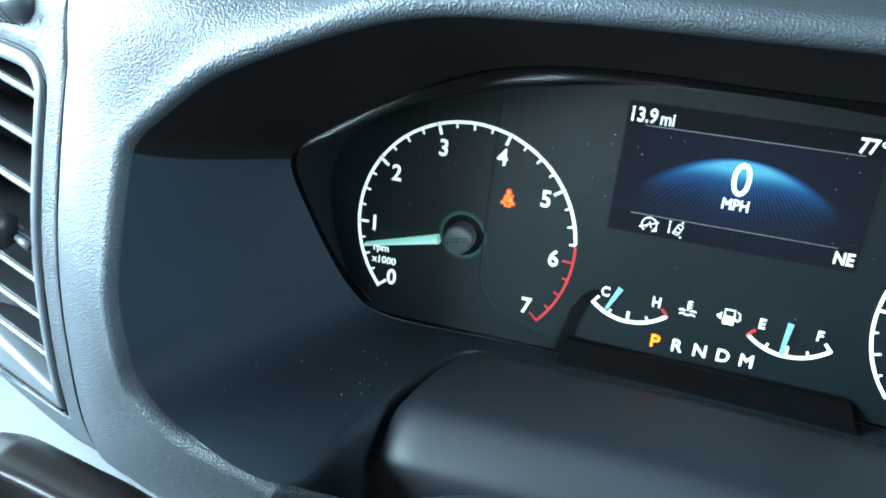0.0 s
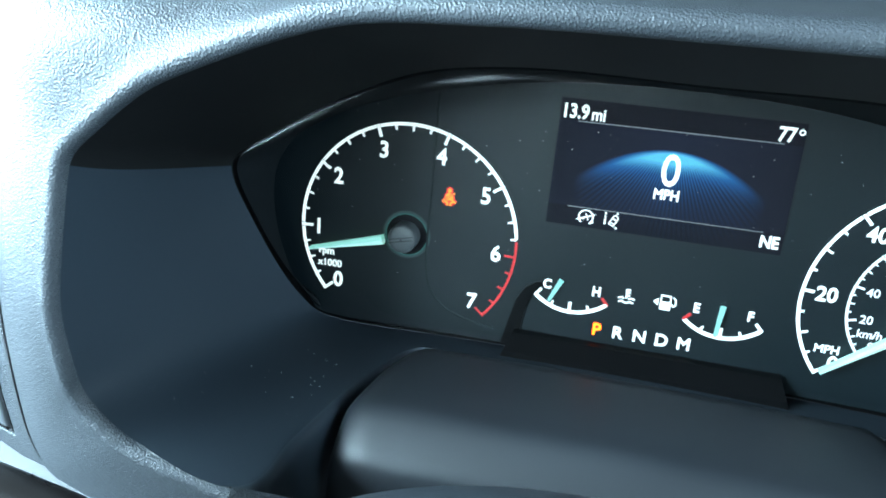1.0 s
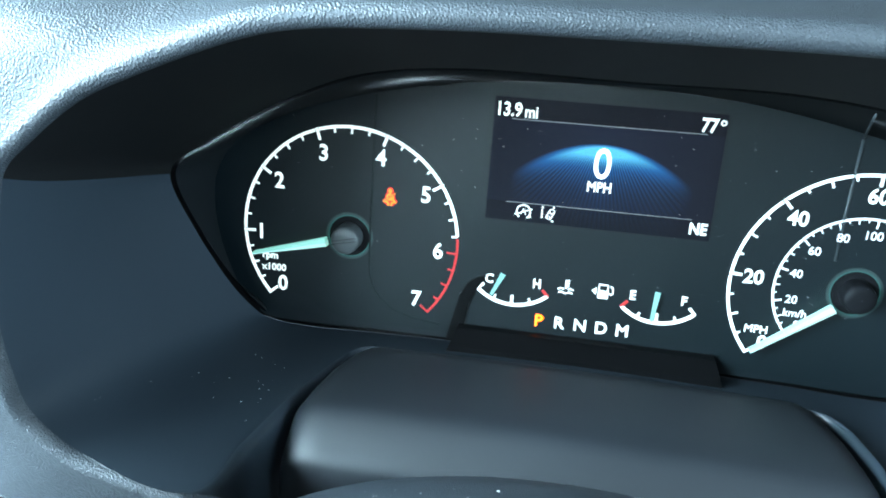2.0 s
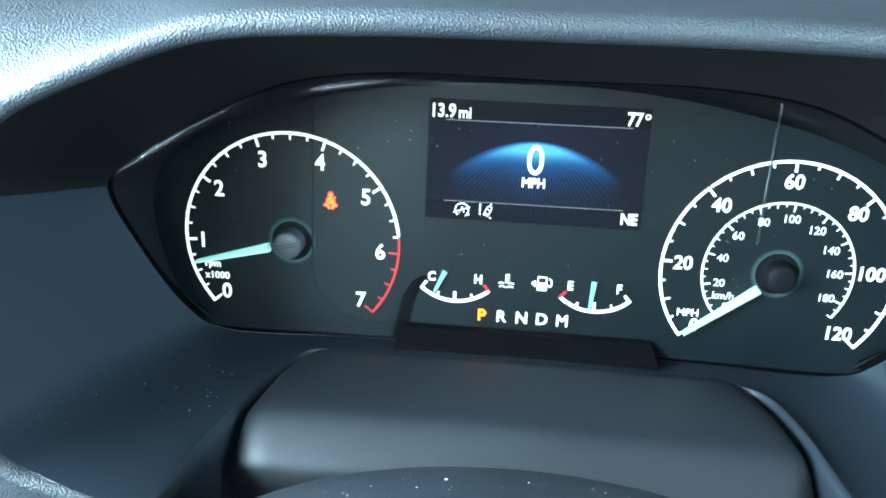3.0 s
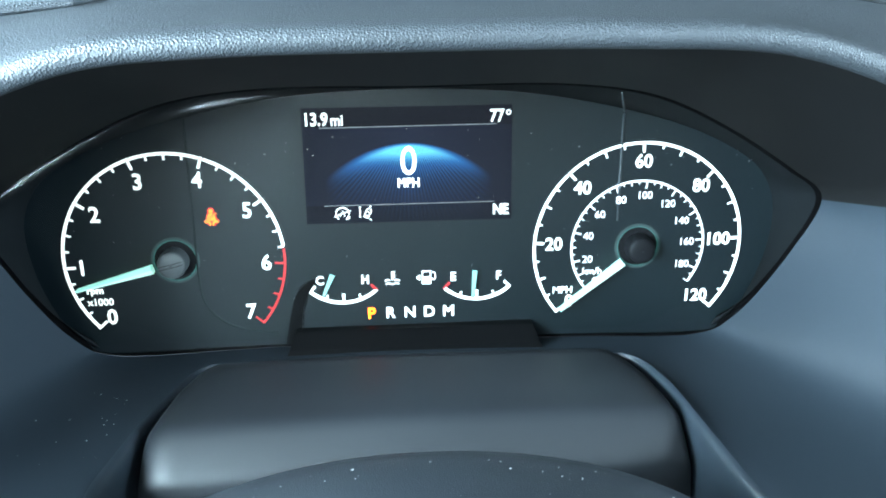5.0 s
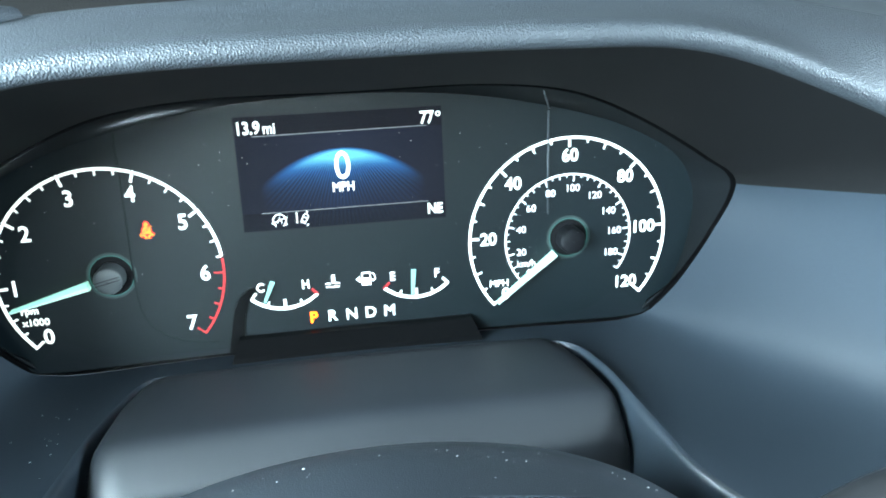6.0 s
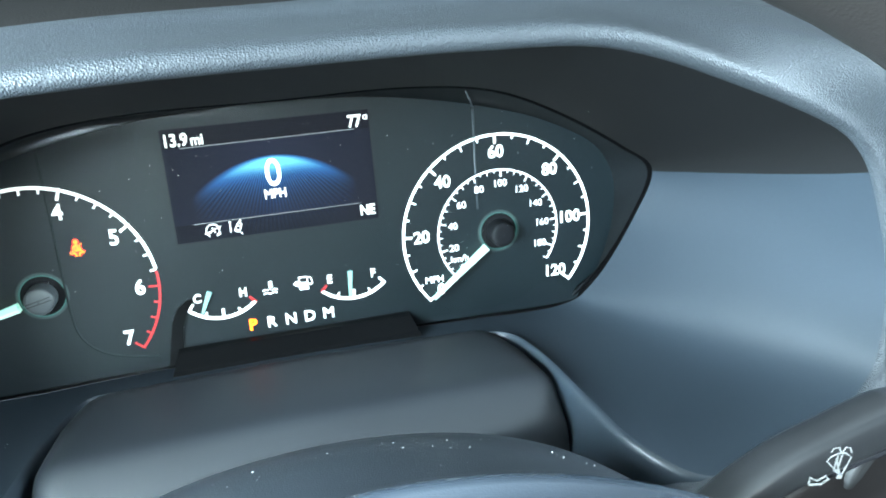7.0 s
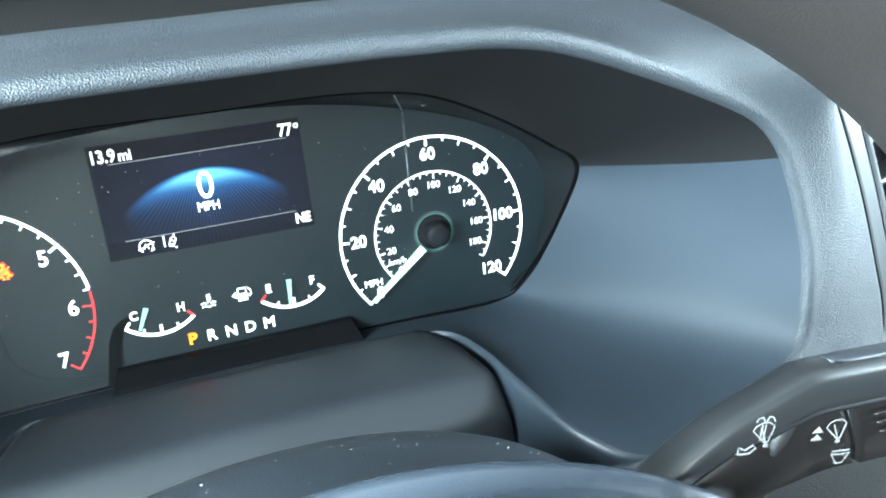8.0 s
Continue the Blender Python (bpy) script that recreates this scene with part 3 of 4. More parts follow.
shelf = [[Vector((x, y, z)) for x in (-.0515 - .4 * (.8165 - z), 0, .0540 + .4 * (.8165 - z))] for y, z in ((-.0011, .8166), (-.0035, .8158), (-.0100, .8098), (-.0100, .8060))]
part("gauge_ledge", loft(shelf), M_SHELF, cluster, "glossy black ledge below the small gauges", smooth=False)


def dot(cx, cz, r, y0, y1, bm=None, n=20):
    return plate([(cx + r * math.cos(2 * math.pi * k / n), cz + r * math.sin(2 * math.pi * k / n)) for k in range(n)], y0, y1, bm)


def tick(parent, cx, cz, r0, r1, a, width, material, name):
    c, s = math.cos(radians(a)), math.sin(radians(a))
    return part(name, stroke([(cx + r0 * c, cz + r0 * s), (cx + r1 * c, cz + r1 * s)], width, 0, -.0004), material, parent, smooth=False)


def needle_cap(parent, cx, cz, material, label):
    rows = []
    for r, y in ((.0060, .0), (.0060, -.0065), (.0058, -.0076), (.0052, -.0082), (.0030, -.0085), (.0004, -.0086)):
        rows.append([Vector((cx + r * math.cos(2 * math.pi * k / 40), y, cz + r * math.sin(2 * math.pi * k / 40))) for k in range(40)])
    part("needle_cap", loft(rows, closed=True), material, parent, label)
    part("cap_well", band(cx, cz, .0060, .0088, 0, 360, .0, -.0003, 40), M_BLACK, parent, smooth=False)
    for k, r in enumerate((.0086, .0092, .0098)):
        halo = band(cx, cz, r, r + .0006, 0, 360, .0, -.00025, 40)
        part("light_leak", halo, M_HALOS[k], parent, smooth=False)


M_HALOS = [lit("teal leak light %s" % w, (0.03, 0.34, 0.28), q, (0.02, 0.03, 0.03)) for w, q in (("strong", .34), ("middle", .10), ("faint", .03))]


def needle(parent, cx, cz, a, r0, r1, w0, w1, tall):
    """Two lit flanks that meet in a low ridge."""
    c, s = math.cos(radians(a)), math.sin(radians(a))
    for q, material, label in ((1, M_TEAL, "pale teal lit needle"), (-1, M_TEAL_EDGE, "deeper teal flank of the needle")):
        bm = bmesh.new()
        ends = []
        for r, w in ((r0, w0), (r1, w1)):
            ends.append([bm.verts.new((cx + r * c - q * s * off, y, cz + r * s + q * c * off)) for off, y in ((0, -.0060), (w * .55, -.0052), (w * .5, -.0042 + tall), (0, -.0042 + tall))])
        for k in range(4):
            bm.faces.new((ends[0][k], ends[0][(k + 1) % 4], ends[1][(k + 1) % 4], ends[1][k]))
        bm.faces.new(ends[0])
        bm.faces.new(ends[1][::-1])
        part("needle", bm, material, parent, label, smooth=False)


def dial(name, cx, cz, label):
    ring = [(cx + .0480 * math.cos(2 * math.pi * k / 96), cz + .0480 * math.sin(2 * math.pi * k / 96)) for k in range(96)]
    plate_bm = plate([(x, max(z, .8112)) for x, z in ring if z > .8112 - .0012], .0, -.0002)
    return part(name, plate_bm, M_FACE, cluster, label, smooth=False)


CX, CZ, R = .1011, .850, .0465
# rev counter
tach = dial("rev_counter", -CX, CZ, "white-lit rev counter with a red zone, needle below one")
A = lambda v: 220 - 37.23 * v
for i in range(7):
    a0, a1 = A(i) - (0 if i == 0 else 1.2), A(i + 1) + 1.2
    if i == 5:
        a1 = A(5.74)
    if i == 6:
        continue
    part("scale_arc", band(-CX, CZ, R - .00062, R + .00062, a0, a1, -.0002, -.0005), M_WHITE, tach, smooth=False)
part("scale_arc", band(-CX, CZ, R - .0005, R + .0005, A(5.78), A(7), -.0002, -.0005), M_RED, tach, "red zone of the scale", smooth=False)
for i in range(8):
    m = M_RED if i >= 6 else M_WHITE
    tick(tach, -CX, CZ, R - .0044, R + (.0008 if i < 6 else .0004), A(i), .0011 if i < 6 else .0008, m, "major_tick")
    if i < 7:
        for q in (.25, .5, .75):
            m = M_RED if i + q > 5.8 else M_WHITE
            tick(tach, -CX, CZ, R - (.0028 if q == .5 else .0024), R, A(i + q), .0008, m, "minor_tick")
for ch, (x, z) in zip("01234567", ((-130.9, 825.0), (-140.5, 847.9), (-132.1, 871.3), (-112.8, 884.9), (-88.4, 885.1), (-69.0, 871.4), (-62.6, 847.9), (-70.8, 825.3))):
    letters(ch, .0095, .00018, M_WHITE, x / 1000, z / 1000, -.0004, tach, wide=.92)
letters("rpm", .0044, .0001, M_WHITE, -.1366, .8364, -.0004, tach, "lettering")
letters("x1000", .0044, .00008, M_WHITE, -.1350, .8320, -.0004, tach, "lettering")
# cap coloured paler, for the light that strikes it from the left
needle_cap(tach, -CX, CZ, M_CAP, "needle cap coloured paler for light on it")
needle(tach, -CX, CZ, 195.0, .0092, .0430, .0034, .0010, .002)
for q in (-.0006, .0008):
    part("cap_line", stroke([(-CX - .0052, CZ - .0012 + q), (-CX + .0050, CZ + .0012 + q)], .00025, -.0084, -.0088), M_BLACK, tach, smooth=False)

# seat-belt warning lamp
bx, bz = -.0840, .8686
def sitter(grow, y0, y1):
    """Seated figure of the belt symbol: round head, sloping shoulders, lap belt and two feet."""
    g = grow
    bm = dot(bx, bz + .0030, .0009 + g, y0, y1)
    plate([(bx - .0008 - g, bz + .0019 + g), (bx + .0008 + g, bz + .0019 + g), (bx + .0016 + g, bz + .0010), (bx + .0019 + g, bz - .0012 - g),
           (bx - .0019 - g, bz - .0012 - g), (bx - .0016 - g, bz + .0010)], y0, y1, bm=bm)
    for sx in (-1, 1):
        stroke([(bx + sx * .0014, bz - .0009), (bx + sx * .0029, bz - .0021)], .0007 + 2 * g, y0, y1, bm=bm)
        stroke([(bx + sx * .0019, bz - .0017), (bx + sx * .0008, bz - .0022), (bx + sx * .0006, bz - .0034)], .0008 + 2 * g, y0, y1, bm=bm)
    bm.transform(Matrix.Translation((bx, 0, bz)) @ Matrix.Diagonal((.96, 1, .98, 1)) @ Matrix.Translation((-bx, 0, -bz)))
    return bm


part("lamp_fringe", sitter(.0005, -.0002, -.0004), M_FRINGE, cluster, "red fringe of the warning lamp", smooth=False)
part("seat_belt_lamp", sitter(0, -.0004, -.0006), M_BELT, cluster, "amber seat-belt warning symbol", smooth=False)
part("belt_gap", stroke([(bx - .0029, bz - .0016), (bx + .0022, bz + .0021)], .0009, -.0006, -.0008), M_RED, cluster, smooth=False)
part("belt_stripe", stroke([(bx - .0029, bz - .0016), (bx + .0024, bz + .0022)], .0004, -.0008, -.0010), M_BELT, cluster, smooth=False)

# speedometer
speedo = dial("speedometer", CX, CZ, "white-lit speedometer in miles and kilometres, needle at zero")
B = lambda v: 220 - 43.33 * v / 20
for i in range(6):
    part("scale_arc", band(CX, CZ, R - .0006, R + .0006, B(20 * i) - (0 if i == 0 else 1.2), B(20 * i + 20) + (0 if i == 5 else 1.2), -.0002, -.0005), M_WHITE, speedo, smooth=False)
for v in range(0, 121, 5):
    if v % 20 == 0:
        tick(speedo, CX, CZ, R - .0042, R + .0006, B(v), .0011, M_WHITE, "major_tick")
    else:
        tick(speedo, CX, CZ, R - (.0032 if v % 10 == 0 else .0021), R, B(v), .0008, M_WHITE, "minor_tick")
for tx, (x, z) in zip(("0", "20", "40", "60", "80", "100", "120"), ((71.1, 825.0), (63.3, 852.2), (75.0, 877.4), (101.4, 888.6), (127.7, 877.2), (138.0, 852.5), (130.0, 825.8))):
    letters(tx, .0081, .00015, M_WHITE, x / 1000, z / 1000, -.0004, speedo, wide=.95)
letters("MPH", .0046, .00006, M_WHITE, .0680, .8304, -.0004, speedo, "lettering")
K = lambda v: 220 - 43.33 * v / 32.187
RI = .0298
for i in range(10):
    a1 = K(min(20 * i + 20, 190))
    part("inner_arc", band(CX, CZ, RI - .00045, RI + .00045, K(20 * i) - (0 if i == 0 else 1), a1 + (1 if i < 9 else 0), -.0002, -.0005), M_GREY, speedo, smooth=False)
for v in range(0, 191, 5):
    if v % 20 == 0:
        tick(speedo, CX, CZ, RI - .0034, RI + .0005, K(v), .0007, M_GREY, "inner_tick")
    else:
        tick(speedo, CX, CZ, RI - (.0021 if v % 10 == 0 else .0015), RI, K(v), .0005, M_GREY, "inner_tick")
for tx, (x, z) in zip(("0", "20", "40", "60", "80", "100", "120", "140", "160", "180"), ((82.4, 834.3), (78.7, 844.6), (78.6, 855.4), (83.4, 865.2), (92.4, 871.5), (103.2, 873.4), (113.7, 869.3), (120.5, 861.4), (123.6, 851.6), (122.2, 841.1))):
    letters(tx, .0047, .00004, M_GREY, x / 1000, z / 1000, -.0004, speedo)
letters("km/h", .0045, .00004, M_GREY, .0811, .8390, -.0004, speedo, "lettering")
# same kind of cap, coloured black in place of shade
needle_cap(speedo, CX, CZ, M_BLACK, "needle cap coloured black for shade on it")
needle(speedo, CX, CZ, 218.8, .0095, .0446, .0029, .0011, .002)


# fuel and temperature gauges
def small_gauge(name, cx, cz, red_right, letters_at, needle_ends, label):
    """Shallow cup-shaped scale; red end stop on one side."""
    rr, half = .0215, 42.5
    zc = cz + rr
    g = part(name, band(cx, zc, rr - .0007, rr + .0007, 270 - half, 270 + half, 0, -.0004), M_WHITE, cluster, label, smooth=False)
    for a, w, ln, m in ((-half, .0011, .0034, M_RED if not red_right else M_WHITE), (half, .0011, .0034, M_RED if red_right else M_WHITE), (-half / 2, .0009, .0024, M_WHITE), (0, .0012, .0042, M_WHITE), (half / 2, .0009, .0024, M_WHITE)):
        tick(g, cx, zc, rr - ln, rr + .0005, 270 + a, w, m, "tick")
    for ch, x, z in letters_at:
        letters(ch, .0055, .00018, M_WHITE, x, z, -.0013, g, "lettering", wide=.9)
    (x0, z0), (x1, z1) = needle_ends
    d = Vector((x1 - x0, z1 - z0)).normalized()
    n = Vector((-d.y, d.x))
    part("needle", plate([(x0 + n.x * .0006, z0 + n.y * .0006), (x0 - n.x * .0006, z0 - n.y * .0006), (x1 - n.x * .0011, z1 - n.y * .0011), (x1 + n.x * .0011, z1 + n.y * .0011)], -.0012, -.0018), M_TEAL_LOW, g, "pale teal lit needle", smooth=False)
    return g


small_gauge("temperature_gauge", -.0301, .8278, True, (("C", -.0401, .8389), ("H", -.0203, .8388)), ((-.0388, .8318), (-.0345, .8414)), "white-lit temperature gauge, needle near cold")
small_gauge("fuel_gauge", .0292, .8275, False, (("E", .0186, .8389), ("F", .0388, .8388)), ((.0272, .8282), (.0282, .8413)), "white-lit fuel gauge, needle about half")
# coolant symbol
ix, iz = -.0084, .8384
ic = stroke([(ix, iz - .0008), (ix, iz + .0036)], .0011, 0, -.0004)
for q in (.0034, .0020, .0006):
    stroke([(ix, iz + q), (ix + .0018, iz + q)], .0006, 0, -.0004, bm=ic)
stroke([(ix - .0044, iz - .0012), (ix - .0026, iz - .0006), (ix - .0012, iz - .0012)], .0007, 0, -.0004, bm=ic)
stroke([(ix + .0012, iz - .0012), (ix + .0026, iz - .0006), (ix + .0044, iz - .0012)], .0007, 0, -.0004, bm=ic)
stroke([(ix - .0040, iz - .0030), (ix - .0024, iz - .0024), (ix, iz - .0032), (ix + .0024, iz - .0024), (ix + .0040, iz - .0030)], .0007, 0, -.0004, bm=ic)
ic.transform(Matrix.Translation((ix, 0, iz)) @ Matrix.Diagonal((.74, 1, .86, 1)) @ Matrix.Translation((-ix, 0, -iz)))
part("coolant_symbol", ic, M_WHITE, cluster, smooth=False)
# pump symbol with the filler-side arrow
ix, iz = .0065, .8384
ic = plate([(ix - .0026, iz - .0032), (ix + .0022, iz - .0032), (ix + .0022, iz + .0004), (ix - .0026, iz + .0004)], 0, -.0004)
stroke([(ix - .0023, iz + .0003), (ix - .0023, iz + .0031), (ix + .0019, iz + .0031), (ix + .0019, iz + .0003)], .0007, 0, -.0004, bm=ic)
stroke([(ix + .0024, iz - .0004), (ix + .0036, iz - .0012), (ix + .0044, iz - .0004), (ix + .0042, iz + .0018), (ix + .0030, iz + .0028)], .0006, 0, -.0004, bm=ic)
plate([(ix - .0034, iz + .0016), (ix - .0056, iz), (ix - .0034, iz - .0016)], 0, -.0004, bm=ic)
ic.transform(Matrix.Translation((ix + .0004, 0, iz)) @ Matrix.Diagonal((.86, 1, .94, 1)) @ Matrix.Translation((-ix, 0, -iz)))
part("fuel_symbol", ic, M_WHITE, cluster, smooth=False)
for ch, x in zip("PRNDM", (-.0179, -.0094, -.0009, .0078, .0164)):
    letters(ch, .0073, .00014, M_AMBER if ch == "P" else M_WHITE, x, .8223, -.0004, cluster, "gear_letter", wide=.98, label="amber lit gear letter" if ch == "P" else "")

# ---- the little screen ----
M_SCREEN = bpy.data.materials.new("display glass, lit")
M_SCREEN.use_nodes = True
n, l, b = nodes_of(M_SCREEN)
b.inputs["Base Color"].default_value = (0.006, 0.006, 0.008, 1)
b.inputs["Roughness"].default_value = 0.25
b.inputs["Specular IOR Level"].default_value = 0.1


def mth(op, a, bb=None, cc=None, clamp=False):
    k = n.new("ShaderNodeMath")
    k.operation, k.use_clamp = op, clamp
    for i, v in enumerate((a, bb, cc)):
        if v is None:
            continue
        if isinstance(v, (int, float)):
            k.inputs[i].default_value = v
        else:
            l.new(v, k.inputs[i])
    return k.outputs[0]


co = n.new("ShaderNodeTexCoord")
sep = n.new("ShaderNodeSeparateXYZ")
l.new(co.outputs["Object"], sep.inputs[0])
sx = mth("MULTIPLY", sep.outputs["X"], 1000)                       # millimetres from the middle
sz = mth("MULTIPLY", mth("SUBTRACT", sep.outputs["Z"], .8905), 1000)
arch = mth("SUBTRACT", 7.2, mth("MULTIPLY", mth("POWER", mth("ABSOLUTE", sx), 2.0), .0112))
below = mth("SUBTRACT", arch, sz)                                   # depth under the arch
rise = mth("SMOOTH_MIN", mth("MULTIPLY", mth("ADD", below, 1.0), .36, clamp=True), 1.0, .1)
fall = mth("POWER", 2.718, mth("MULTIPLY", mth("MAXIMUM", below, 0), -.19))
wide = mth("POWER", mth("SUBTRACT", 1.0, mth("DIVIDE", mth("ABSOLUTE", sx), 36.0), clamp=True), 1.7)
ang = mth("ARCTAN2", sx, mth("SUBTRACT", 17.0, sz))
rays = mth("MULTIPLY_ADD", mth("SINE", mth("MULTIPLY", ang, 140.0)), .5, .5)
raymix = mth("SUBTRACT", 1.0, mth("MULTIPLY", mth("MULTIPLY", rays, .75), mth("MULTIPLY", mth("SUBTRACT", below, 3.0), .2, clamp=True)))
glow = mth("MULTIPLY", mth("MULTIPLY", mth("MULTIPLY", mth("MULTIPLY", rise, fall), wide), raymix), 2.5)
mid = mth("MULTIPLY", mth("LESS_THAN", mth("ABSOLUTE", mth("SUBTRACT", sz, -1.4)), 16.6), mth("SUBTRACT", 1.0, mth("DIVIDE", mth("ABSOLUTE", sx), 60.0)))
ramp = n.new("ShaderNodeValToRGB")
ramp.color_ramp.elements[0].color = (0.0, 0.0, 0.0, 1)
ramp.color_ramp.elements[1].color = (0.13, 0.66, 1.0, 1)
e = ramp.color_ramp.elements.new(.35)
e.color = (0.008, 0.12, 0.38, 1)
l.new(glow, ramp.inputs["Fac"])
basecol = n.new("ShaderNodeMix")
basecol.data_type = "RGBA"
basecol.inputs["A"].default_value = (0.0035, 0.0035, 0.006, 1)
basecol.inputs["B"].default_value = (0.008, 0.011, 0.026, 1)
l.new(mid, basecol.inputs["Factor"])
sumc = n.new("ShaderNodeMix")
sumc.data_type, sumc.blend_type = "RGBA", "ADD"
sumc.inputs["Factor"].default_value = 1
l.new(ramp.outputs["Color"], sumc.inputs["A"])
l.new(basecol.outputs["Result"], sumc.inputs["B"])
l.new(sumc.outputs["Result"], b.inputs["Emission Color"])
b.inputs["Emission Strength"].default_value = 1.4

screen = part("display_screen", plate([(-.0440, .8646), (.0440, .8646), (.0436, .9138), (-.0436, .9138)], .0, -.0006), M_SCREEN, cluster, "small lit trip screen with a blue horizon", smooth=False)
SY = -.0008
M_DIM = lit("dim backlit print", (0.75, 0.85, 0.95), 0.28, (0.1, 0.1, 0.1))
letters("13.9", .0074, .00016, M_WHITE, -.0375, .9092, SY, screen, "lettering", wide=.82)
letters("mi", .0064, .00012, M_WHITE, -.0292, .9086, SY, screen, "lettering", wide=.85)
letters("77", .0074, .00016, M_WHITE, .0374, .9094, SY, screen, "lettering", wide=.82)
part("degree_sign", band(.0421, .9107, .0006, .0011, 0, 360, SY, SY - .0002, 16), M_WHITE, screen, smooth=False)
letters("0", .0172, .00012, M_WHITE, 0, .8912, SY, screen, "lettering", wide=.86)
letters("MPH", .0056, .00014, M_WHITE, -.0002, .8818, SY, screen, "lettering", wide=.86)
letters("NE", .0064, .00018, M_WHITE, .0394, .8691, SY, screen, "lettering", wide=.84)
part("rule", stroke([(-.0365, .9056), (.0370, .9060)], .00026, SY, SY - .0002), M_DIM, screen, smooth=False)
part("rule", stroke([(-.0362, .8724), (.0365, .8726)], .00022, SY, SY - .0002), M_DIM, screen, smooth=False)
# stop-start symbol: ring, letter, arrow and stroke
ix, iz = -.0287, .8688
ic = band(ix, iz, .0025, .0030, -10, 235, SY, SY - .0002, 28)
stroke([(ix - .0010, iz - .0012), (ix, iz + .0014), (ix + .0010, iz - .0012)], .00036, SY, SY - .0002, bm=ic)
stroke([(ix - .0035, iz - .0013), (ix + .0035, iz + .0014)], .00036, SY, SY - .0002, bm=ic)
plate([(ix + .0012, iz - .0027), (ix + .0032, iz - .0020), (ix + .0026, iz - .0004)], SY, SY - .0002, bm=ic)
part("stop_start_symbol", ic, M_WHITE, screen, smooth=False)
# lane symbol: dashes, a small car, a solid line
ix, iz = -.0188, .8690
ic = bmesh.new()
for k in range(4):
    plate([(ix - .0028, iz + .0020 - k * .0013), (ix - .0021, iz + .0020 - k * .0013), (ix - .0021, iz + .0028 - k * .0013), (ix - .0028, iz + .0028 - k * .0013)], SY, SY - .0002, bm=ic)
stroke([(ix - .0009, iz - .0016), (ix + .0006, iz + .0016), (ix + .0013, iz + .0020), (ix + .0024, iz + .0013), (ix + .0024, iz + .0006), (ix + .0009, iz - .0024), (ix - .0009, iz - .0016)], .0004, SY, SY - .0002, bm=ic)
stroke([(ix + .0003, iz + .0008), (ix + .0020, iz - .0002)], .0004, SY, SY - .0002, bm=ic)
stroke([(ix - .0003, iz - .0008), (ix + .0012, iz - .0016)], .0003, SY, SY - .0002, bm=ic)
for q in (-.0030, .0027):
    dot(ix + .0020, iz + q, .0004, SY, SY - .0002, bm=ic)
part("lane_symbol", ic, M_WHITE, screen, smooth=False)

# ---- steering column, wheel and stalks ----
col = thing("steering_column", (0, -.20, .60), "dull black plastic steering column with a leather-rimmed wheel", "steering column")
rows = []
for y, z, half in ((-.098, .775, .075), (-.102, .8040, .100), (-.108, .8170, .118), (-.114, .8230, .126), (-.122, .8262, .130), (-.135, .8272, .130), (-.160, .8262, .130), (-.200, .8210, .128), (-.235, .810, .125)):
    rows.append([Vector((half * u, y, z - 2.4 * (half * u) ** 2 - 70 * (half * u) ** 4)) for u in (-1 + 2 * k / 56 for k in range(57))])
part("front_skirt", loft(rows[:4]), M_COVER, col, "dull black skirt that drops behind the cowl")
part("upper_shell", loft(rows[3:]), M_COVER, col, "dull black upper shell")

WC, WY, WR = .7885, -.235, .1965
ring = []
for k in range(96):
    a = 2 * math.pi * k / 96
    ring.append([Vector(((WR + .0155 * math.cos(q)) * math.sin(a), WY + .0165 * math.sin(q) + .0, WC + (WR + .0155 * math.cos(q)) * math.cos(a))) for q in (2 * math.pi * j / 20 for j in range(20))])
hub = []
for y, z, half in ((-.168, .800, .070), (-.174, .832, .095), (-.183, .852, .110), (-.192, .8622, .118), (-.197, .8656, .120), (-.1995, .8670, .121), (-.2012, .8675, .122), (-.2030, .8668, .122), (-.207, .8650, .123), (-.211, .8648, .123), (-.2145, .8655, .124), (-.217, .8655, .124), (-.220, .8636, .124), (-.226, .858, .124), (-.236, .835, .120), (-.242, .780, .110), (-.240, .700, .09)):
    hub.append([Vector((half * u, y, z - .0052 + .05 * half * u - 3.4 * (half * u) ** 2)) for u in (-1 + 2 * k / 40 for k in range(41))])
wheel_hub = part("steering_wheel", loft(hub), M_HUB, col, "dull grey hub pad of the wheel")
part("rim", loft(ring + [ring[0]], closed=True), M_RIM, wheel_hub, "black leather rim")
for sgn in (-1, 1):
    arm = spline([(sgn * .095, -.222, .775), (sgn * .13, -.226, .768), (sgn * .17, -.232, .770), (sgn * .196, -.235, .775)], 6)
    part("spoke", tube(arm, [.022] * len(arm), 16, .6), M_STALK, wheel_hub)


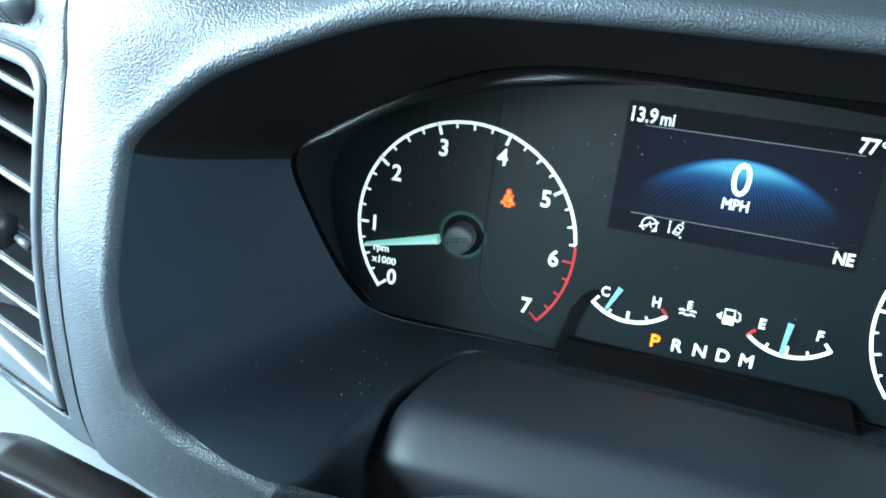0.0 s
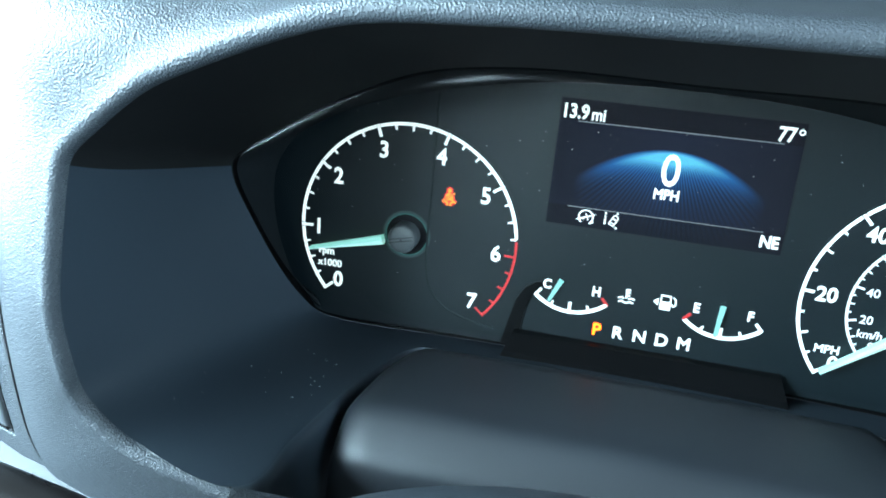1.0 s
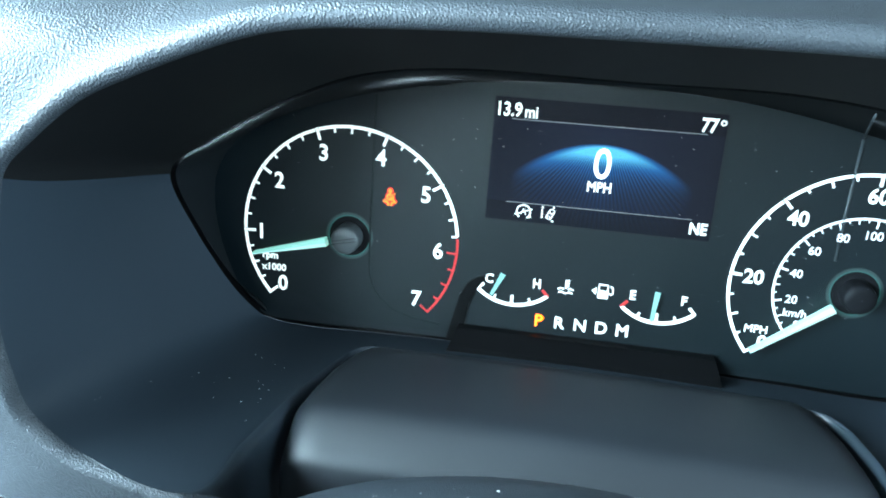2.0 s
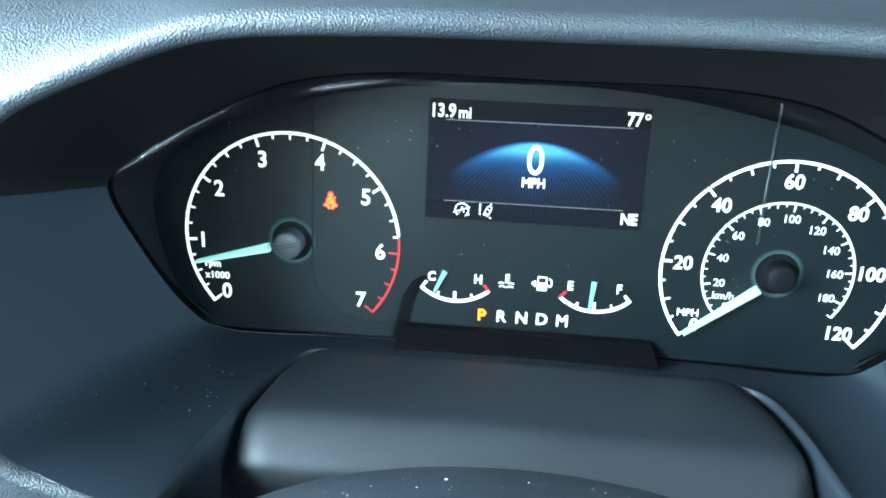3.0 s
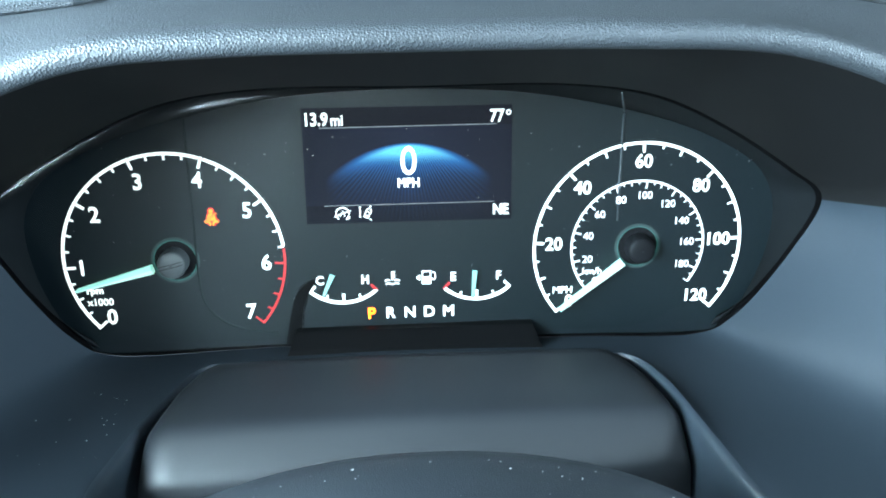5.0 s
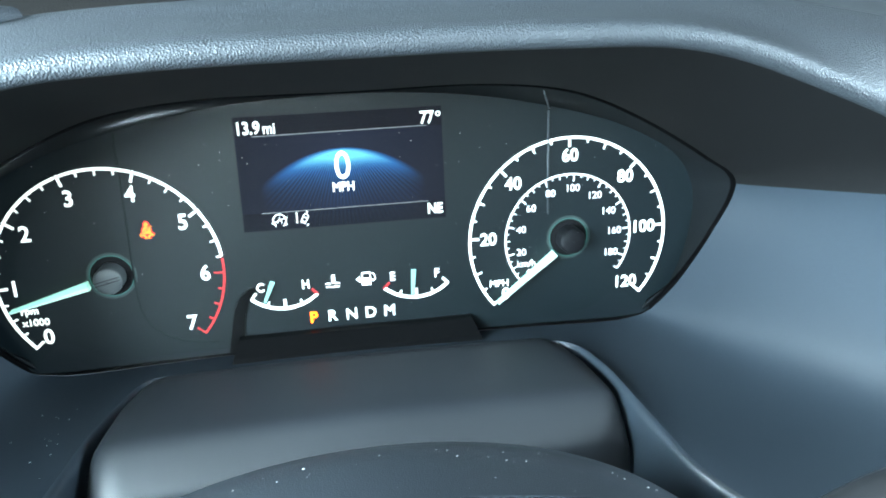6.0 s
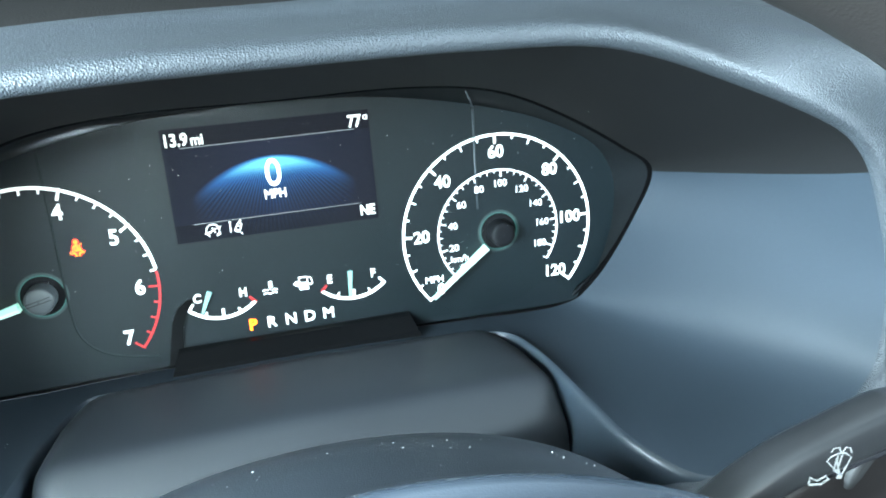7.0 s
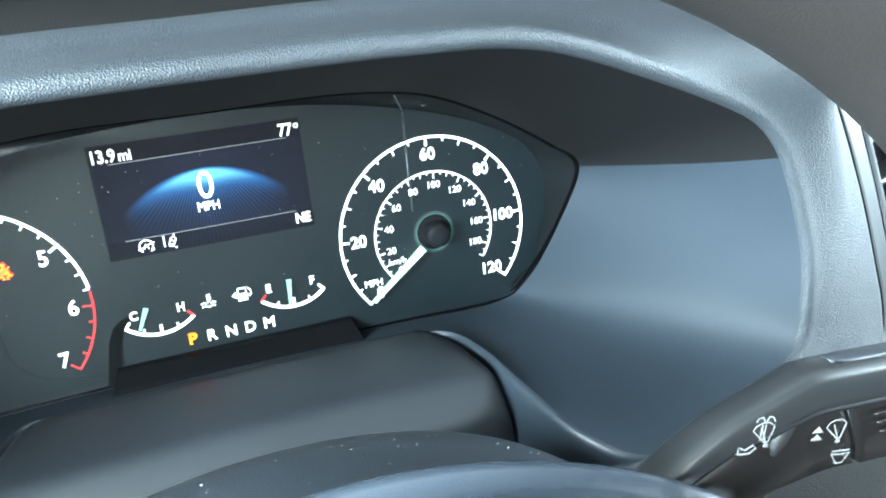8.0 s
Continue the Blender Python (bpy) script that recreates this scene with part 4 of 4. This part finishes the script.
def stalk(name, sgn, label, dz=0.0):
    """A multi-function lever: narrow root, cranked flat-faced paddle with a chamfered top, a ring gap and an end grip."""
    st = thing(name, (sgn * .11, -.14, .76), label, "stalk", group="column stalks")
    keys = [(.096, .7700, .0100), (.1212, .7956, .0130), (.1442, .8099, .0165), (.1631, .8167, .0187), (.1801, .8220, .0202), (.1863, .8230, .0205), (.1953, .8226, .0206), (.2244, .8205, .0206), (.262, .8180, .0206)]
    path = spline([(k[0], -.1470 - .04 * (k[0] - .12), k[1] - k[2] + dz + (0 if sgn > 0 else -.10 * (k[0] - .16))) for k in keys], 8)
    half = [v.x for v in spline([(k[2], 0, 0) for k in keys], 8)]
    top = [(.0060, .30), (.0066, .75), (.0056, .93), (.0035, .995), (.0000, 1.0), (-.0040, .985), (-.0066, .955), (-.0084, .90), (-.0092, .82), (-.0094, .60), (-.0096, .40), (-.0094, .32), (-.0086, .285), (-.0040, .28)]
    low = [(.0060, .33), (-.0060, .33), (-.0084, .28), (-.0092, .22), (-.0096, 0), (-.0096, -.45), (-.0090, -.74), (-.0070, -.91), (-.0034, -.98), (.0020, -1.0), (.0060, -.80), (.0072, -.2)]
    if sgn < 0:
        low = [(.0060, .33), (-.0060, .33), (-.0084, .28), (-.0090, .22), (-.0078, 0), (-.0035, -.45), (.0005, -.74), (.0035, -.91), (.0056, -1.0), (.0072, -.2)]
    last = len(path) - 1
    cut = min(range(last), key=lambda i: abs(path[i].x - .1968))

    def run(section, i0, i1, grow=1.0, low_part=True):
        loops = []
        for i in range(i0, i1 + 1):
            w = min(1, max(0, (path[i].x - .150) / .03)) if low_part else 0
            sink = (.0052 * w - .0008) if low_part else 0
            loops.append([Vector((sgn * (path[i].x + .42 * w * half[i] * (.3 - dq)), path[i].y + dy * grow + (sink if dy < -.005 else 0), path[i].z + dq * half[i] * (grow * (1.25 if sgn > 0 else 1.8) if dq < 0 else 1))) for dy, dq in section])
        return loft(loops, closed=True, cap=True)
    part("top_ridge", run(top, 0, last, 1.0, False), M_RIDGE if sgn > 0 else M_STALK, st)
    if sgn > 0:
        # black tube put in for the shadow under the ridge
        line = [Vector((path[i].x, path[i].y - .0086 + .0004 * (i < 30), path[i].z + .25 * half[i])) for i in range(12, last + 1)]
        part("ridge_shadow_line", tube(line, [.0012 * min(1, (i + 2) / 14) for i in range(len(line))], 8), M_BLACK, st)
    part("paddle", run(low, 0, cut), M_STALK, st)
    part("ring_gap", run(low, cut, cut + 1, .85), M_BLACK, st)
    part("grip", run(low, cut + 1, last, 1.02), M_STALK, st)
    for q in (-.05, -.25, -.45):
        line = [Vector((sgn * (path[i].x + .42 * half[i] * (.3 - q)), path[i].y - .0084, path[i].z + q * half[i])) for i in range(cut + 3, last + 1)]
        part("grip_ridge", tube(line, [.0006] * len(line), 6), M_STALK, st)
    if sgn > 0:
        pad = []
        for i in range(cut - 1, last + 1):
            w = min(1, (i - cut + 1) / 2)
            pad.append([Vector((path[i].x, path[i].y + dy, path[i].z + dq * half[i] + up)) for dy, dq, up in ((.0046, .95, 0), (.0026, 1.0, .0007 * w), (-.0030, .99, .0007 * w), (-.0044 * w, .985, .0004 * w), (-.0046 * w, .965, -.0003), (0, .90, 0))])
        part("top_insert", loft(pad, closed=True, cap=True), M_COVER, st, "lighter insert along the top")
        line = [Vector((path[i].x, path[i].y - .0049, path[i].z + .978 * half[i])) for i in range(cut - 1, last + 1)]
        part("insert_gap", tube(line, [.0004] * len(line), 6), M_BLACK, st)
    else:
        line = [Vector((-path[i].x, path[i].y - .0093, path[i].z + .80 * half[i])) for i in range(6, last + 1)]
        part("mould_seam", tube(line, [.0003] * len(line), 6), M_BLACK, st)
    return st


ICON = ((.1614, .8066), (.1966, .7962), (.1884, .7968), (.1994, .7844), (.1540, .8028))
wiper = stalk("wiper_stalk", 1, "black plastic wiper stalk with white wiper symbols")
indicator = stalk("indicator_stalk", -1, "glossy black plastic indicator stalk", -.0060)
blade = [[Vector((.1672 + .0100 * t + dx, -.1560 + dy, .7955 + .0172 * t)) for dx, dy in ((-.0028 * w, .004), (-.0020 * w, -.0020), (.0016 * w, -.0024), (.0030 * w, .004))] for t, w in ((0, .5), (.2, 1.5), (.6, 1.9), (1, 1.2))]
part("rib", loft(blade, closed=True, cap=True), M_RIB, wiper, "raised grey rib")


def icon_part(bm, x, z, size=1.0):
    deep = -.1470 - .04 * (x - .12) - (.0109 - .0052 * min(1, max(0, (x - .153) / .03)))
    bmesh.ops.transform(bm, matrix=pose(x, deep, z, 0, 10, -2.3) @ Matrix.Scale(size, 4), verts=bm.verts)
    part("wiper_symbol", bm, M_PAINT, wiper, smooth=False)


def wash(bm=None):
    bm = bm or bmesh.new()
    stroke([(.0012, -.0040), (-.0048, .0012), (-.0036, .0030), (-.0008, .0042), (.0022, .0042), (.0048, .0026), (.0030, -.0040), (.0012, -.0040)], .00055, 0, -.0002, bm=bm)
    stroke([(.0024, -.0052), (-.0012, .0022)], .0006, 0, -.0002, bm=bm)
    plate([(.0012, -.0060), (.0032, -.0060), (.0032, -.0046), (.0012, -.0046)], 0, -.0002, bm=bm)
    return bm


ic = wash()
for q in (-.0012, .0004):
    stroke([(q, -.0030), (q + .0004, .0034)], .0006, 0, -.0002, bm=ic)
stroke([(0, .0046), (-.0012, .0066), (-.0034, .0062), (-.0040, .0048)], .00055, 0, -.0002, bm=ic)
stroke([(.0006, .0046), (.0016, .0066), (.0036, .0062), (.0046, .0044)], .00055, 0, -.0002, bm=ic)
icon_part(ic, ICON[0][0], ICON[0][1], .92)
icon_part(wash(), ICON[1][0], ICON[1][1], .92)
ic = plate([(-.0022, .0002), (.0022, .0002), (0, .0024)], 0, -.0002)
plate([(-.0022, -.0024), (.0022, -.0024), (0, -.0002)], 0, -.0002, bm=ic)
icon_part(ic, ICON[2][0], ICON[2][1], 1.15)
ic = stroke([(-.0044, .0022), (.0044, .0022)], .0006, 0, -.0002)
stroke([(-.0046, .0010), (-.0016, -.0034), (.0016, -.0034), (.0046, .0010), (0, .0004), (-.0046, .0010)], .0006, 0, -.0002, bm=ic)
icon_part(ic, ICON[3][0], ICON[3][1], .92)
icon_part(stroke([(-.0040, -.0016), (-.0042, .0012), (-.0010, -.0002), (.0022, .0016), (.0038, .0004), (.0010, -.0016), (-.0040, -.0016)], .0008, 0, -.0002), ICON[4][0], ICON[4][1], .92)


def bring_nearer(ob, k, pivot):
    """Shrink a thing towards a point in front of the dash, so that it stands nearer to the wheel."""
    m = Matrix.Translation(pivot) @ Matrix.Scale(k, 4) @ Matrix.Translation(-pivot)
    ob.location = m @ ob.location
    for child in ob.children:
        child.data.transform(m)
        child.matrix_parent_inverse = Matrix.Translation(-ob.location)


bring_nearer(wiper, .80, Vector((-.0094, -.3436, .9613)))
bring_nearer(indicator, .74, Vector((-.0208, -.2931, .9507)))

# ---- the cab round it ----
def slab(name, lo, hi, material, label):
    me = mesh_of(box(lo, hi), name, material, False)
    return tagged(new(name, me), label, name.split("_")[0], kind="structure")


slab("floor", (-.70, -1.7, -.06), (1.36, .70, 0.0), M_CARPET, "dark rubber mat on the cab floor")
slab("ceiling", (-.70, -1.7, 1.56), (1.36, .02, 1.62), M_LINER, "pale cloth headliner")
# unseen panel, added so that the hood mirrors something dark
slab("ceiling_front", (-.70, .02, 1.50), (1.36, .45, 1.62), M_CARD, "unseen dark panel added to dim reflections in the hood")
slab("wall_back", (-.70, -1.7, 0.0), (1.36, -1.64, 1.56), M_CARD, "charcoal partition behind the seats")
slab("wall_right", (1.30, -1.64, 0.0), (1.36, .70, .98), M_CARD, "charcoal door lining")
slab("wall_right_pillar", (1.30, -1.64, .98), (1.36, -.85, 1.56), M_CARD, "plain grey pillar lining")
slab("wall_left", (-.70, -1.64, 0.0), (-.64, .70, .93), M_CARD, "charcoal lining of the driver's door")
slab("wall_left_pillar", (-.70, -1.64, .93), (-.64, -1.10, 1.56), M_CARD, "plain grey pillar lining")
slab("wall_left_head", (-.70, -1.10, 1.50), (-.64, .45, 1.56), M_LINER, "plain grey lining above the driver's window")

# ---- dust that has settled on the cluster and the column ----
rng = random.Random(7)


def dust(name, count, spot, label, small, large):
    bm = bmesh.new()
    for _ in range(count):
        p, nrm = spot()
        size = small + (large - small) * rng.random() ** 3
        u = nrm.orthogonal().normalized()
        w = nrm.cross(u)
        spin = rng.random() * 6.28
        ring = []
        for k in range(6):
            a = spin + k * math.pi / 3
            ring.append(bm.verts.new(p + (u * math.cos(a) * rng.uniform(.6, 1.3) + w * math.sin(a) * rng.uniform(.4, 1.0)) * size + nrm * .00005))
        tip = bm.verts.new(p + nrm * size * .5)
        for k in range(6):
            bm.faces.new((ring[k], ring[(k + 1) % 6], tip))
    me = mesh_of(bm, name, M_DUST)
    tagged(new(name, me), label, "dust", kind="stuff")


def on_cover():
    x, z = rng.uniform(-.14, .14), rng.triangular(.83, .925, .915)
    y = -.046 - .77 * (z - .868) + max(0, abs(x) - .088) * .25
    return Vector((x, y - .0004, z)), Vector((0, -.79, -.61))


def on_column():
    u, y = rng.uniform(-.9, .9), rng.uniform(-.168, -.124)
    x = .13 * u
    return Vector((x, y, .8268 - 2.4 * x * x - 70 * x ** 4 - max(0, -.140 - y) * .03)), Vector((0, -.05, 1))


dust("dust_on_clear_cover", 250, on_cover, "pale dust flecks on the clear cover", .00006, .00026)
dust("dust_on_column", 600, on_column, "pale dust flecks on the column cover", .00008, .00058)


def on_well():
    k, i = rng.randint(2, 6), rng.randint(44, 66)
    a, b = LINING[k][i], LINING[k + 1][i + 1]
    return a.lerp(b, rng.random()) + Vector((0, 0, .0002)), Vector((.15, -.15, .97)).normalized()


dust("dust_in_well", 40, on_well, "pale dust flecks on the floor of the well", .00009, .00050)
